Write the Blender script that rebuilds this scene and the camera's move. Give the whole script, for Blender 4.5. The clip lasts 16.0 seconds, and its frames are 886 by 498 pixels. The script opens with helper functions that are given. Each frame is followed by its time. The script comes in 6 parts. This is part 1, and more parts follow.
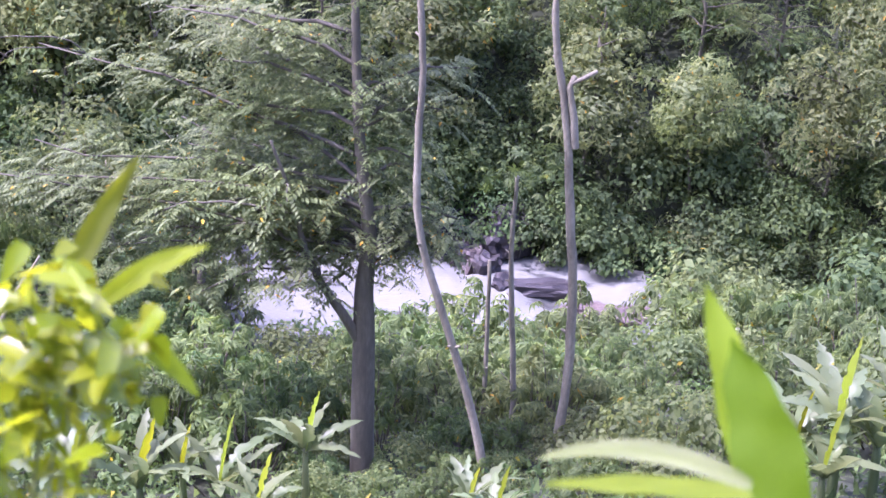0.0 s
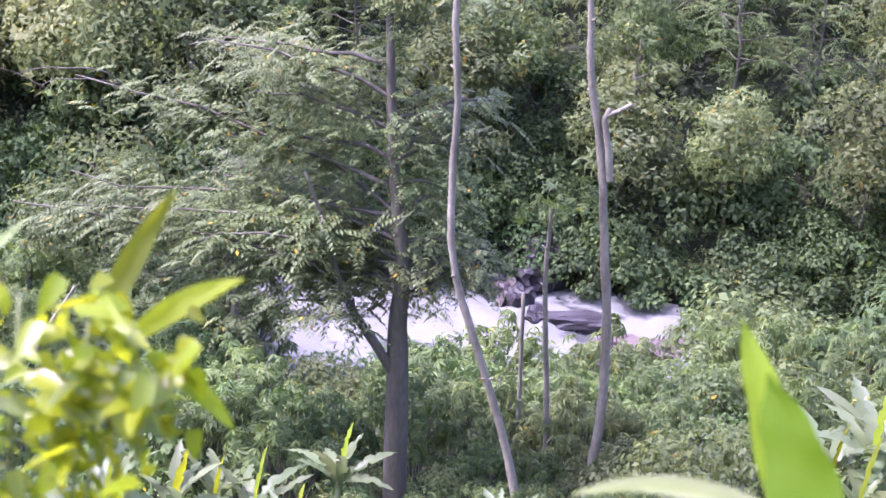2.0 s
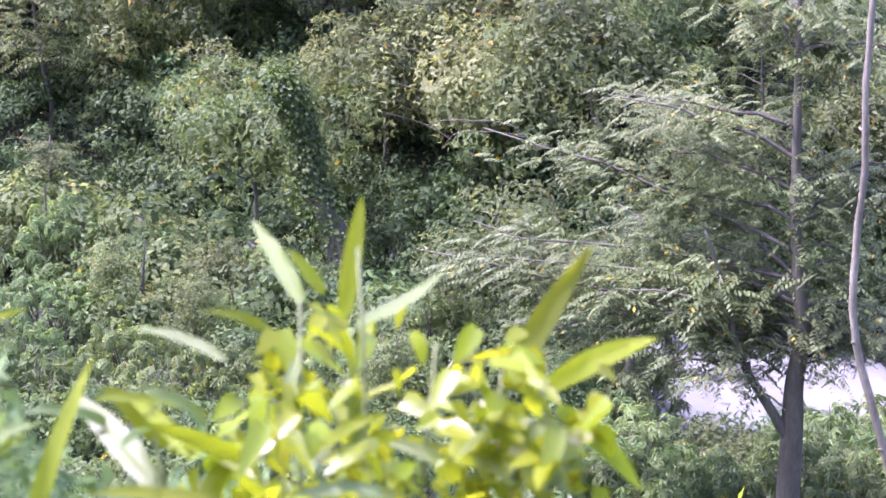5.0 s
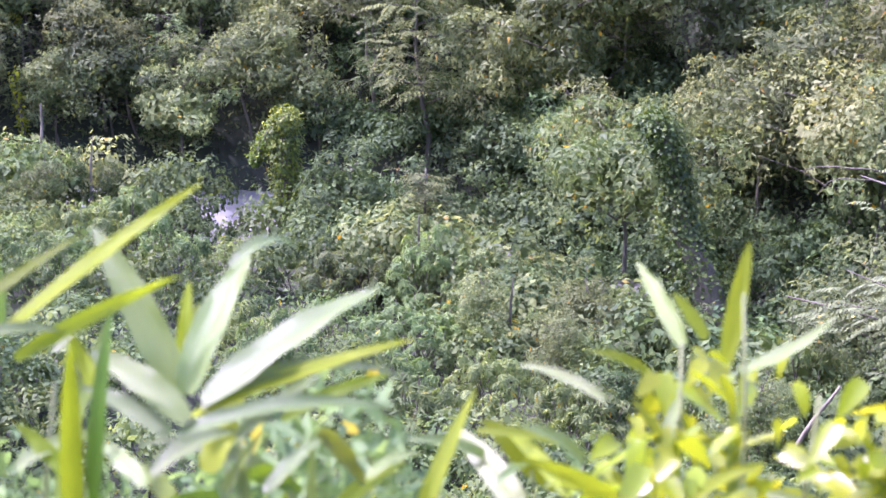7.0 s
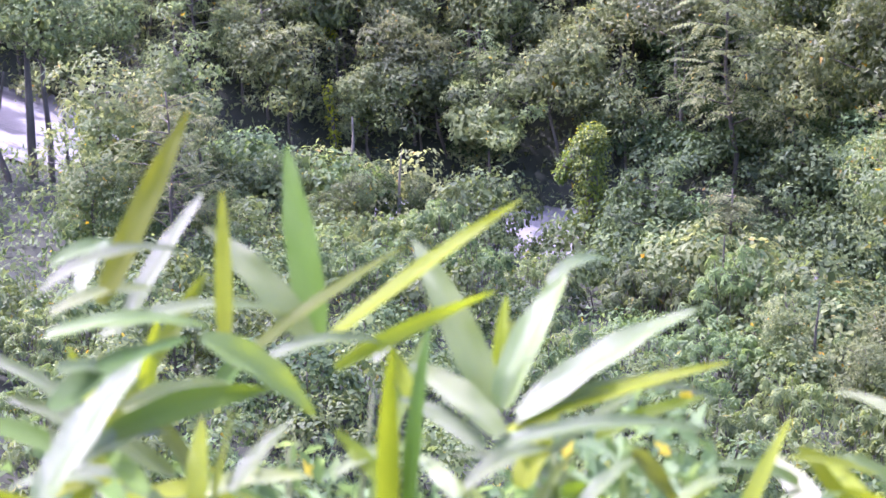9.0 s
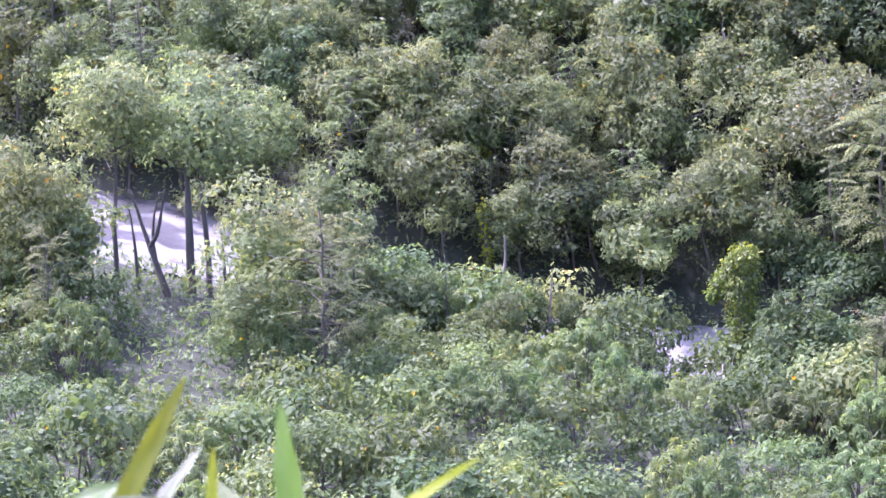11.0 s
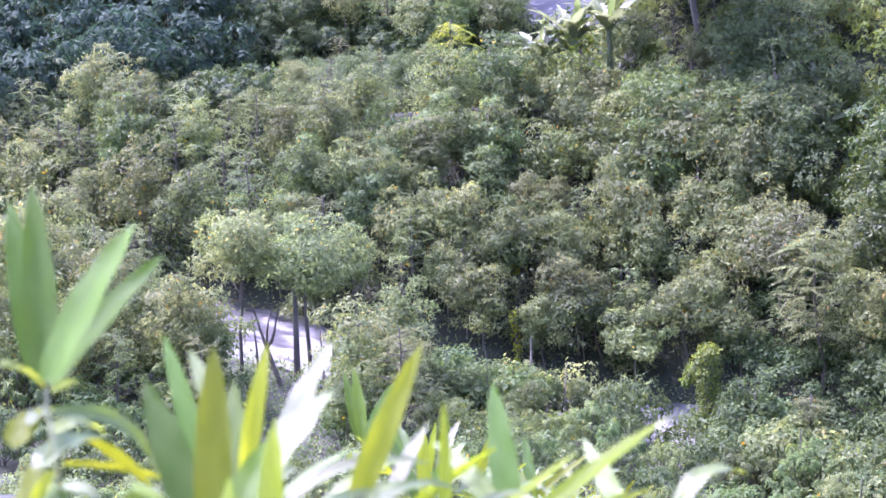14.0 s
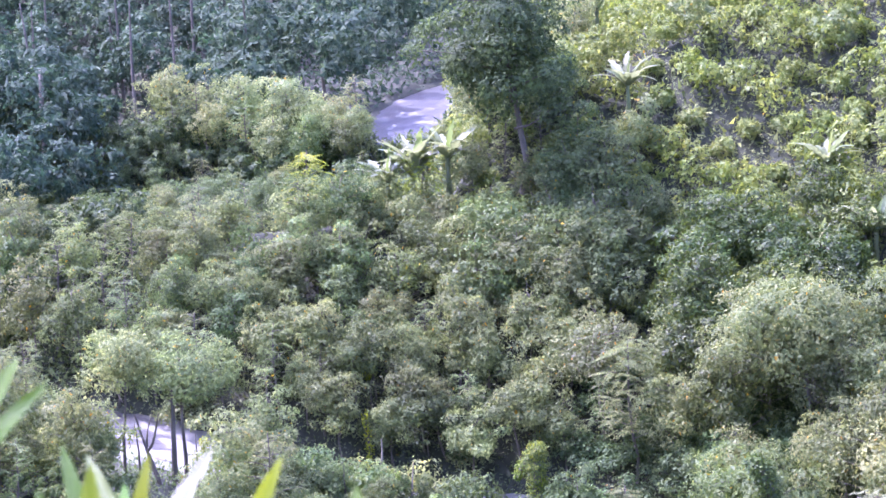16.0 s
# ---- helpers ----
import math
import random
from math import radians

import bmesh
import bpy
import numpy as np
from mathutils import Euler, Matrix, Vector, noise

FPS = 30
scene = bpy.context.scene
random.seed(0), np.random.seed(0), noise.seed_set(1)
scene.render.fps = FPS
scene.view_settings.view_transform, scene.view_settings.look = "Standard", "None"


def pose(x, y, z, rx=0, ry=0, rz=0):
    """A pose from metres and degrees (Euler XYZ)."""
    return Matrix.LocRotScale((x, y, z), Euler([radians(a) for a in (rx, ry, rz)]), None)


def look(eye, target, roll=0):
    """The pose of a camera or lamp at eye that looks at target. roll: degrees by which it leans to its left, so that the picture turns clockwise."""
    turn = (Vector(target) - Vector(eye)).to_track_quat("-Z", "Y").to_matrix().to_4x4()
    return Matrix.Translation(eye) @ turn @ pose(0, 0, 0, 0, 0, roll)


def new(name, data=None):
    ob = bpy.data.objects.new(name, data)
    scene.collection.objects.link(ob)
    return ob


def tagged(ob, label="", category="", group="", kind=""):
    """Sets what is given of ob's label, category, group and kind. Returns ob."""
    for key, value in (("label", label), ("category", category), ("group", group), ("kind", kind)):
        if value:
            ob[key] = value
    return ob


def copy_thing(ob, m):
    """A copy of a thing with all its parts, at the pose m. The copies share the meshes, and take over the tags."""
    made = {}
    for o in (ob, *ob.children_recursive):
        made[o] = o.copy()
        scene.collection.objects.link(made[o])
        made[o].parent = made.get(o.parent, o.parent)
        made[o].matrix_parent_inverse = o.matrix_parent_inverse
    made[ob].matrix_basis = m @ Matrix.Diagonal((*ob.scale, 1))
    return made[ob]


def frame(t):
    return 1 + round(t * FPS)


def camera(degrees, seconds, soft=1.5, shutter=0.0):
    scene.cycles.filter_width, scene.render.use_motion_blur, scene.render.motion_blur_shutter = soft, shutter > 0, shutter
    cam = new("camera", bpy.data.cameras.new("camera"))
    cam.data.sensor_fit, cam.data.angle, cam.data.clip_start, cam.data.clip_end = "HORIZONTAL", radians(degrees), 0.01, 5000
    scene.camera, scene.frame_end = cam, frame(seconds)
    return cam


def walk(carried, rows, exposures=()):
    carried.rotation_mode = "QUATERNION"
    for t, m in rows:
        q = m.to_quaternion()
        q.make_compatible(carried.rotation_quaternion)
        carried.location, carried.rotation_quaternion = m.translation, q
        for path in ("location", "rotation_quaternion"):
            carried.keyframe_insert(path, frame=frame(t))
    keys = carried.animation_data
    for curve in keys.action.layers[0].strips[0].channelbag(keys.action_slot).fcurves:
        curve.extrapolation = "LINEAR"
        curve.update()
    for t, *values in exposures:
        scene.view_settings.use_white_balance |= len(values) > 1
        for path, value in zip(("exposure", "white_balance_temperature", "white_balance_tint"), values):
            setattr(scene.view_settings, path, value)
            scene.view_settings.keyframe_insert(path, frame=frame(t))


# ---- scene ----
import collections

# Camera: hand-held on a bank above a river valley, panning left, then drawing back up the slope.
cam = camera(25.0, 16.0, soft=1.6)
cam.data.dof.use_dof = True
cam.data.dof.focus_distance = 75.0
cam.data.dof.aperture_fstop = 5.0
# seconds, x, y, z, yaw, pitch, lean to the right
ROWS = [
    (0, -0.000, 0.203, 21.916, 0.00, -22.34, -2.21),
    (0.5, 0.002, 0.204, 21.917, -0.46, -22.05, -2.52),
    (1, 0.002, 0.205, 21.919, -0.70, -21.50, -2.56),
    (1.5, 0.002, 0.205, 21.920, -0.58, -21.31, -2.63),
    (2, -0.004, 0.205, 21.920, 1.08, -21.46, -2.06),
    (2.5, -0.011, 0.204, 21.919, 2.99, -21.57, -1.41),
    (3, -0.017, 0.204, 21.919, 4.90, -21.53, -1.38),
    (3.2, -0.018, 0.204, 21.920, 5.02, -21.34, -1.30),
    (5.3, -0.054, 0.200, 21.925, 15.27, -19.89, 0.10),
    (5.5, -0.059, 0.198, 21.925, 16.50, -19.85, 0.21),
    (6, -0.064, 0.197, 21.926, 18.00, -19.55, 0.33),
    (6.5, -0.078, 0.193, 21.927, 21.94, -19.24, 0.92),
    (7, -0.086, 0.190, 21.929, 24.32, -18.82, 1.10),
    (7.5, -0.094, 0.186, 21.930, 26.78, -18.52, 1.44),
    (8, -0.102, 0.182, 21.931, 29.15, -18.38, 1.97),
    (8.5, -0.109, 0.178, 21.931, 31.40, -18.18, 2.15),
    (9, -0.115, 0.175, 21.932, 33.43, -18.06, 2.41),
    (9.2, -0.117, 0.173, 21.932, 34.14, -17.96, 2.48),
    (10.7, -0.117, 0.170, 21.950, 37.20, -15.40, 3.00),
    (11, 0.500, 0.100, 22.400, 38.10, -14.70, 3.10),
    (11.3, 2.041, -0.688, 22.700, 38.71, -14.12, 3.10),
    (11.5, 2.982, -2.626, 22.950, 38.58, -13.56, 3.22),
    (11.8, 5.290, -6.130, 25.200, 38.62, -13.20, 3.40),
    (12, 7.543, -8.935, 25.650, 38.69, -12.87, 3.50),
    (12.3, 9.290, -12.100, 28.350, 38.79, -13.00, 3.35),
    (12.5, 12.500, -16.210, 29.150, 38.86, -13.16, 3.23),
    (13, 12.536, -16.268, 29.160, 39.37, -12.72, 3.31),
    (13.5, 12.675, -16.482, 29.160, 39.95, -12.96, 3.96),
    (13.8, 13.750, -18.300, 30.850, 39.30, -12.90, 3.80),
    (14, 16.390, -21.571, 31.474, 38.69, -12.80, 3.65),
    (14.3, 21.700, -29.200, 36.000, 37.40, -12.80, 3.10),
    (14.5, 24.710, -33.520, 36.830, 36.86, -12.69, 2.89),
    (15, 24.723, -33.571, 36.842, 35.37, -12.17, 2.59),
    (15.5, 24.775, -33.580, 36.930, 34.11, -11.47, 2.73),
    (16, 24.777, -33.576, 36.954, 33.96, -10.80, 3.21),
]
walk(cam, [(t, pose(x, y, z, 0, 0, yaw) @ pose(0, 0, 0, 90 + pitch) @ pose(0, 0, 0, 0, 0, -lean)) for t, x, y, z, yaw, pitch, lean in ROWS],
     exposures=[(0.0, 2.51, 5290, 59), (3.0, 2.59, 5330, 59), (6.0, 2.69, 5330, 63), (9.0, 2.81, 5270, 66), (11.5, 2.91, 5230, 66), (13.5, 2.93, 5210, 66), (16.0, 3.11, 5110, 67)])

# ---- light ----
SUN_YAW, SUN_UP = 98.0, 61.0
world = bpy.data.worlds.new("sky")
scene.world = world
world.use_nodes = True
wn = world.node_tree
sky = wn.nodes.new("ShaderNodeTexSky")
sky.sky_type = "NISHITA"
sky.sun_disc = False
sky.sun_elevation = radians(SUN_UP)
sky.sun_rotation = radians(-SUN_YAW)
sky.air_density, sky.dust_density = 1.2, 4.5
wn.nodes["Background"].inputs["Strength"].default_value = 0.15
wn.links.new(sky.outputs[0], wn.nodes["Background"].inputs["Color"])
sun_data = bpy.data.lights.new("sun", "SUN")
sun_data.energy, sun_data.angle, sun_data.color = 2.0, radians(0.6), (1.0, 0.95, 0.87)
sun = new("sun", sun_data)
sy, su = radians(SUN_YAW), radians(SUN_UP)
sun.matrix_world = look((-60 * math.sin(sy), 60 * math.cos(sy), 80), (-60 * math.sin(sy) + math.sin(sy) * math.cos(su), 60 * math.cos(sy) - math.cos(sy) * math.cos(su), 80 - math.sin(su)))


# ---- materials ----
def base_material(name, rough=0.6):
    m = bpy.data.materials.new(name)
    m.use_nodes = True
    b = m.node_tree.nodes["Principled BSDF"]
    b.inputs["Roughness"].default_value = rough
    return m, m.node_tree, b


def ramp(nt, stops):
    r = nt.nodes.new("ShaderNodeValToRGB")
    e = r.color_ramp.elements
    while len(e) < len(stops):
        e.new(0.5)
    for k, (p, c) in zip(e, stops):
        k.position, k.color = p, (*c, 1)
    return r


def noise_node(nt, scale, detail=4.0, rough=0.55, coord="Object", stretch=None):
    tc = nt.nodes.new("ShaderNodeTexCoord")
    n = nt.nodes.new("ShaderNodeTexNoise")
    n.inputs["Scale"].default_value, n.inputs["Detail"].default_value, n.inputs["Roughness"].default_value = scale, detail, rough
    if stretch:
        mp = nt.nodes.new("ShaderNodeMapping")
        mp.inputs["Scale"].default_value = stretch
        nt.links.new(tc.outputs[coord], mp.inputs[0])
        nt.links.new(mp.outputs[0], n.inputs["Vector"])
    else:
        nt.links.new(tc.outputs[coord], n.inputs["Vector"])
    return n


def leaf_material(name, dark, mid, light, rough=0.42, glow=0.35, odd=None, spread=0.28):
    """Leaves: colour varies from leaf to leaf and from plant to plant; light passes through them."""
    m, nt, b = base_material(name, rough)
    geo = nt.nodes.new("ShaderNodeNewGeometry")
    info = nt.nodes.new("ShaderNodeObjectInfo")
    stops = [(0.0, dark), (0.45, mid), (0.93, light)]
    if odd:
        stops += [(0.990, light), (0.996, odd)]
    r = ramp(nt, stops)
    nt.links.new(geo.outputs["Random Per Island"], r.inputs[0])
    hsv = nt.nodes.new("ShaderNodeHueSaturation")
    mr = nt.nodes.new("ShaderNodeMapRange")
    mr.inputs["To Min"].default_value, mr.inputs["To Max"].default_value = 1 - spread, 1 + spread
    nt.links.new(info.outputs["Random"], mr.inputs["Value"])
    nt.links.new(mr.outputs[0], hsv.inputs["Value"])
    mul = nt.nodes.new("ShaderNodeMath")
    mul.operation = "MULTIPLY"
    mul.inputs[1].default_value = 7.31
    fr = nt.nodes.new("ShaderNodeMath")
    fr.operation = "FRACT"
    hr = nt.nodes.new("ShaderNodeMapRange")
    hr.inputs["To Min"].default_value, hr.inputs["To Max"].default_value = 0.476, 0.505
    nt.links.new(info.outputs["Random"], mul.inputs[0])
    nt.links.new(mul.outputs[0], fr.inputs[0])
    nt.links.new(fr.outputs[0], hr.inputs["Value"])
    # patches of yellower and of darker growth, the size of a tree
    patch = noise_node(nt, 0.22, 2.0, 0.5)
    drift = nt.nodes.new("ShaderNodeMath")
    drift.operation = "MULTIPLY_ADD"
    drift.inputs[1].default_value = 0.05
    shift = nt.nodes.new("ShaderNodeMath")
    shift.operation = "SUBTRACT"
    shift.inputs[1].default_value = 0.025
    nt.links.new(patch.outputs[0], drift.inputs[0])
    nt.links.new(hr.outputs[0], drift.inputs[2])
    nt.links.new(drift.outputs[0], shift.inputs[0])
    nt.links.new(shift.outputs[0], hsv.inputs["Hue"])
    rich = nt.nodes.new("ShaderNodeMapRange")
    rich.inputs["From Min"].default_value, rich.inputs["From Max"].default_value = 0.3, 0.7
    rich.inputs["To Min"].default_value, rich.inputs["To Max"].default_value = 1.0, 1.22
    nt.links.new(patch.outputs[1], rich.inputs["Value"])
    nt.links.new(rich.outputs[0], hsv.inputs["Saturation"])
    nt.links.new(r.outputs[0], hsv.inputs["Color"])
    nt.links.new(hsv.outputs[0], b.inputs["Base Color"])
    b.inputs["Specular IOR Level"].default_value = 0.2
    tr = nt.nodes.new("ShaderNodeBsdfTranslucent")
    br = nt.nodes.new("ShaderNodeHueSaturation")
    br.inputs["Value"].default_value, br.inputs["Saturation"].default_value, br.inputs["Hue"].default_value = 1.7, 1.15, 0.48
    nt.links.new(hsv.outputs[0], br.inputs["Color"])
    nt.links.new(br.outputs[0], tr.inputs["Color"])
    mix = nt.nodes.new("ShaderNodeMixShader")
    mix.inputs[0].default_value = glow
    nt.links.new(b.outputs[0], mix.inputs[1])
    nt.links.new(tr.outputs[0], mix.inputs[2])
    nt.links.new(mix.outputs[0], nt.nodes["Material Output"].inputs["Surface"])
    return m


def mottled(name, stops, scale, rough=0.85, bump=0.3, stretch=None, fine=6.0):
    """Bark, rock and soil: colour in patches at two scales, with relief."""
    m, nt, b = base_material(name, rough)
    n1 = noise_node(nt, scale, 5, 0.6, stretch=stretch)
    n2 = noise_node(nt, scale * fine, 4, 0.6, stretch=stretch)
    mixn = nt.nodes.new("ShaderNodeMath")
    mixn.operation = "MULTIPLY_ADD"
    mixn.inputs[1].default_value = 0.35
    nt.links.new(n2.outputs[0], mixn.inputs[0])
    half = nt.nodes.new("ShaderNodeMath")
    half.operation = "MULTIPLY"
    half.inputs[1].default_value = 0.65
    nt.links.new(n1.outputs[0], half.inputs[0])
    nt.links.new(half.outputs[0], mixn.inputs[2])
    r = ramp(nt, stops)
    nt.links.new(mixn.outputs[0], r.inputs[0])
    nt.links.new(r.outputs[0], b.inputs["Base Color"])
    bp = nt.nodes.new("ShaderNodeBump")
    bp.inputs["Strength"].default_value, bp.inputs["Distance"].default_value = bump, 0.04
    nt.links.new(mixn.outputs[0], bp.inputs["Height"])
    nt.links.new(bp.outputs[0], b.inputs["Normal"])
    return m


M_GREY = leaf_material("grey_green_leaf", (0.064, 0.092, 0.039), (0.097, 0.136, 0.057), (0.141, 0.187, 0.079), 0.65, 0.5, (0.26, 0.22, 0.05))
M_ASH = leaf_material("ash_grey_leaf", (0.055, 0.076, 0.032), (0.083, 0.112, 0.046), (0.120, 0.154, 0.067), 0.55, 0.36, (0.34, 0.25, 0.05))
M_ASH.node_tree.nodes["Principled BSDF"].inputs["Specular IOR Level"].default_value = 0.26
M_VINE = leaf_material("creeper_green_leaf", (0.034, 0.062, 0.02), (0.062, 0.108, 0.028), (0.13, 0.19, 0.045), 0.5, 0.4)
# Dark creeper green; on the ravine trees it paints in the shade.
M_IVY_SHADE = leaf_material("ivy_shade_leaf", (0.018, 0.038, 0.012), (0.034, 0.064, 0.018), (0.07, 0.108, 0.028), 0.55, 0.3)
M_DEEP = leaf_material("deep_green_leaf", (0.033, 0.060, 0.024), (0.054, 0.090, 0.036), (0.084, 0.130, 0.048), 0.66, 0.40)
M_FRESH = leaf_material("fresh_green_leaf", (0.052, 0.087, 0.033), (0.077, 0.122, 0.045), (0.115, 0.168, 0.062), 0.55, 0.42, (0.32, 0.28, 0.05))
M_OLIVE = leaf_material("olive_leaf", (0.063, 0.092, 0.038), (0.094, 0.130, 0.052), (0.137, 0.172, 0.070), 0.6, 0.42, (0.30, 0.24, 0.05))
# Leaf green darkened, so the colour itself holds the far forest's shade.
M_SHADE_GREEN = leaf_material("shade_green_leaf", (0.018, 0.036, 0.021), (0.028, 0.052, 0.029), (0.044, 0.074, 0.038), 0.75, 0.3)
# Brightened copy of the fresh green; the hillside's sunlight is in its colour.
M_SUNNY = leaf_material("sunlit_hill_leaf", (0.062, 0.102, 0.031), (0.090, 0.139, 0.042), (0.132, 0.186, 0.058), 0.6, 0.42)
M_LIME = leaf_material("lime_leaf", (0.10, 0.15, 0.028), (0.15, 0.22, 0.036), (0.22, 0.28, 0.05), 0.42, 0.48)
M_BANANA = leaf_material("banana_leaf", (0.075, 0.110, 0.053), (0.106, 0.145, 0.070), (0.141, 0.185, 0.088), 0.36, 0.38, spread=0.15)
M_HEART = leaf_material("creeper_leaf", (0.075, 0.13, 0.012), (0.14, 0.21, 0.018), (0.26, 0.31, 0.03), 0.27, 0.52, spread=0.15)
M_HEART.node_tree.nodes["Principled BSDF"].inputs["Specular IOR Level"].default_value = 0.6
M_BARK = mottled("grey_brown_bark", [(0.3, (0.038, 0.036, 0.021)), (0.5, (0.072, 0.069, 0.041)), (0.7, (0.122, 0.118, 0.074))], 3.0, stretch=(1, 1, 0.25))
M_PALE = mottled("pale_dead_bark", [(0.3, (0.072, 0.067, 0.040)), (0.5, (0.150, 0.142, 0.090)), (0.7, (0.262, 0.250, 0.168))], 3.5, stretch=(1, 1, 0.3))
M_ROCK = mottled("wet_dark_rock", [(0.3, (0.008, 0.007, 0.007)), (0.55, (0.018, 0.016, 0.015)), (0.75, (0.04, 0.035, 0.032))], 2.2, 0.62, 0.9)
M_ROCK_BROWN = mottled("brown_rock", [(0.3, (0.02, 0.015, 0.012)), (0.55, (0.05, 0.04, 0.032)), (0.75, (0.1, 0.08, 0.065))], 1.8, 0.7, 0.8)
M_ROCK_RED = mottled("reddish_rock", [(0.3, (0.04, 0.031, 0.025)), (0.55, (0.085, 0.066, 0.054)), (0.75, (0.15, 0.122, 0.1))], 1.2, 0.7, 0.5)
M_SOIL = mottled("forest_soil", [(0.3, (0.011, 0.015, 0.006)), (0.5, (0.021, 0.030, 0.011)), (0.72, (0.042, 0.048, 0.021))], 0.5, 0.95, 0.6)


def water_material():
    m, nt, b = base_material("foaming_water", 0.16)
    b.inputs["Specular IOR Level"].default_value = 0.3
    n1 = noise_node(nt, 0.8, 6, 0.65, coord="UV", stretch=(0.4, 1.8, 1))
    n2 = noise_node(nt, 4.5, 5, 0.7, coord="UV", stretch=(0.4, 1.6, 1))
    add = nt.nodes.new("ShaderNodeMath")
    add.operation = "MULTIPLY_ADD"
    add.inputs[1].default_value = 0.45
    nt.links.new(n2.outputs[0], add.inputs[0])
    nt.links.new(n1.outputs[0], add.inputs[2])
    att = nt.nodes.new("ShaderNodeAttribute")
    att.attribute_name = "churn"
    s = nt.nodes.new("ShaderNodeMath")
    s.operation = "ADD"
    nt.links.new(add.outputs[0], s.inputs[0])
    nt.links.new(att.outputs["Fac"], s.inputs[1])
    r = ramp(nt, [(0.92, (0, 0, 0)), (1.16, (0.3, 0.3, 0.3)), (1.46, (1, 1, 1))])
    nt.links.new(s.outputs[0], r.inputs[0])
    mix = nt.nodes.new("ShaderNodeMix")
    mix.data_type = "RGBA"
    mix.inputs["A"].default_value, mix.inputs["B"].default_value = (0.045, 0.049, 0.042, 1), (0.128, 0.137, 0.114, 1)
    nt.links.new(r.outputs[0], mix.inputs["Factor"])
    nt.links.new(mix.outputs["Result"], b.inputs["Base Color"])
    mr = nt.nodes.new("ShaderNodeMapRange")
    mr.inputs["To Min"].default_value, mr.inputs["To Max"].default_value = 0.45, 0.8
    nt.links.new(r.outputs[0], mr.inputs["Value"])
    nt.links.new(mr.outputs[0], b.inputs["Roughness"])
    bp = nt.nodes.new("ShaderNodeBump")
    bp.inputs["Strength"].default_value, bp.inputs["Distance"].default_value = 0.6, 0.12
    nt.links.new(add.outputs[0], bp.inputs["Height"])
    nt.links.new(bp.outputs[0], b.inputs["Normal"])
    return m


M_WATER = water_material()

# ---- the valley: river course, slopes ----
RIVER = np.array([(-60, 420, 36), (-70, 235, 20), (-88, 182, 14.5), (-99, 155, 12.2), (-92, 134, 10.4), (-84, 121, 8.6), (-100, 114, 7.4), (-124, 112, 6.2), (-138, 100, 5.2), (-132, 82, 4.2), (-105, 64, 3.0),
                  (-82, 59.5, 2.0), (-66, 61.5, 0.9), (-56, 64.5, -1.4), (-49.5, 68.7, -3.4), (-41.2, 72.6, -4.9), (-30, 71.4, -5.5), (-16, 65, -5.9), (-7, 64.3, -6.2), (0, 66, -6.6), (6, 66.5, -7.3),
                  (16, 63, -8.6), (30, 56, -10), (70, 40, -13), (300, -30, -24)], float)


def smooth_line(p, n):
    """Catmull-Rom through the points p, n steps a piece."""
    out = []
    for i in range(len(p) - 1):
        a, b, c, d = p[max(i - 1, 0)], p[i], p[i + 1], p[min(i + 2, len(p) - 1)]
        for k in range(n):
            t = k / n
            out.append(0.5 * (2 * b + (c - a) * t + (2 * a - 5 * b + 4 * c - d) * t * t + (3 * b - a - 3 * c + d) * t ** 3))
    return np.array(out + [p[-1]])


COURSE = smooth_line(RIVER, 6)
NEAR_U = [0, 3.0, 4.6, 8, 15, 25, 32, 45, 80, 150, 400, 3000]
NEAR_Z = [-1.2, -0.9, 0.4, 0.9, 1.6, 2.6, 4.0, 9, 28, 58, 110, 160]
FAR_U = [0, 3.0, 4.6, 8, 40, 90, 200, 3000]
FAR_Z = [-1.2, -0.9, 0.9, 3.2, 23, 46, 85, 160]
# the camera's own hill, along its fall line
HILL_V = [-3000, -80, -40, -26, -19, -11, -3.5, 0, 5.2, 9, 15, 24, 34, 46, 60, 3000]
HILL_Z = [160, 50, 34.8, 29.5, 27.1, 23.9, 20.95, 20.2, 19.0, 14.2, 8.6, 4.2, 0.6, -3.4, -9, -60]


def wave(x, y, s, k=0.0):
    return (np.sin(x / s + 1.3 + k) * np.cos(y / s * 1.17 - 0.7 + k) + 0.5 * np.sin(x / s * 2.3 + y / s * 1.9 + k) + 0.3 * np.cos(x / s * 4.1 - y / s * 3.7 + 2 * k)) / 1.5


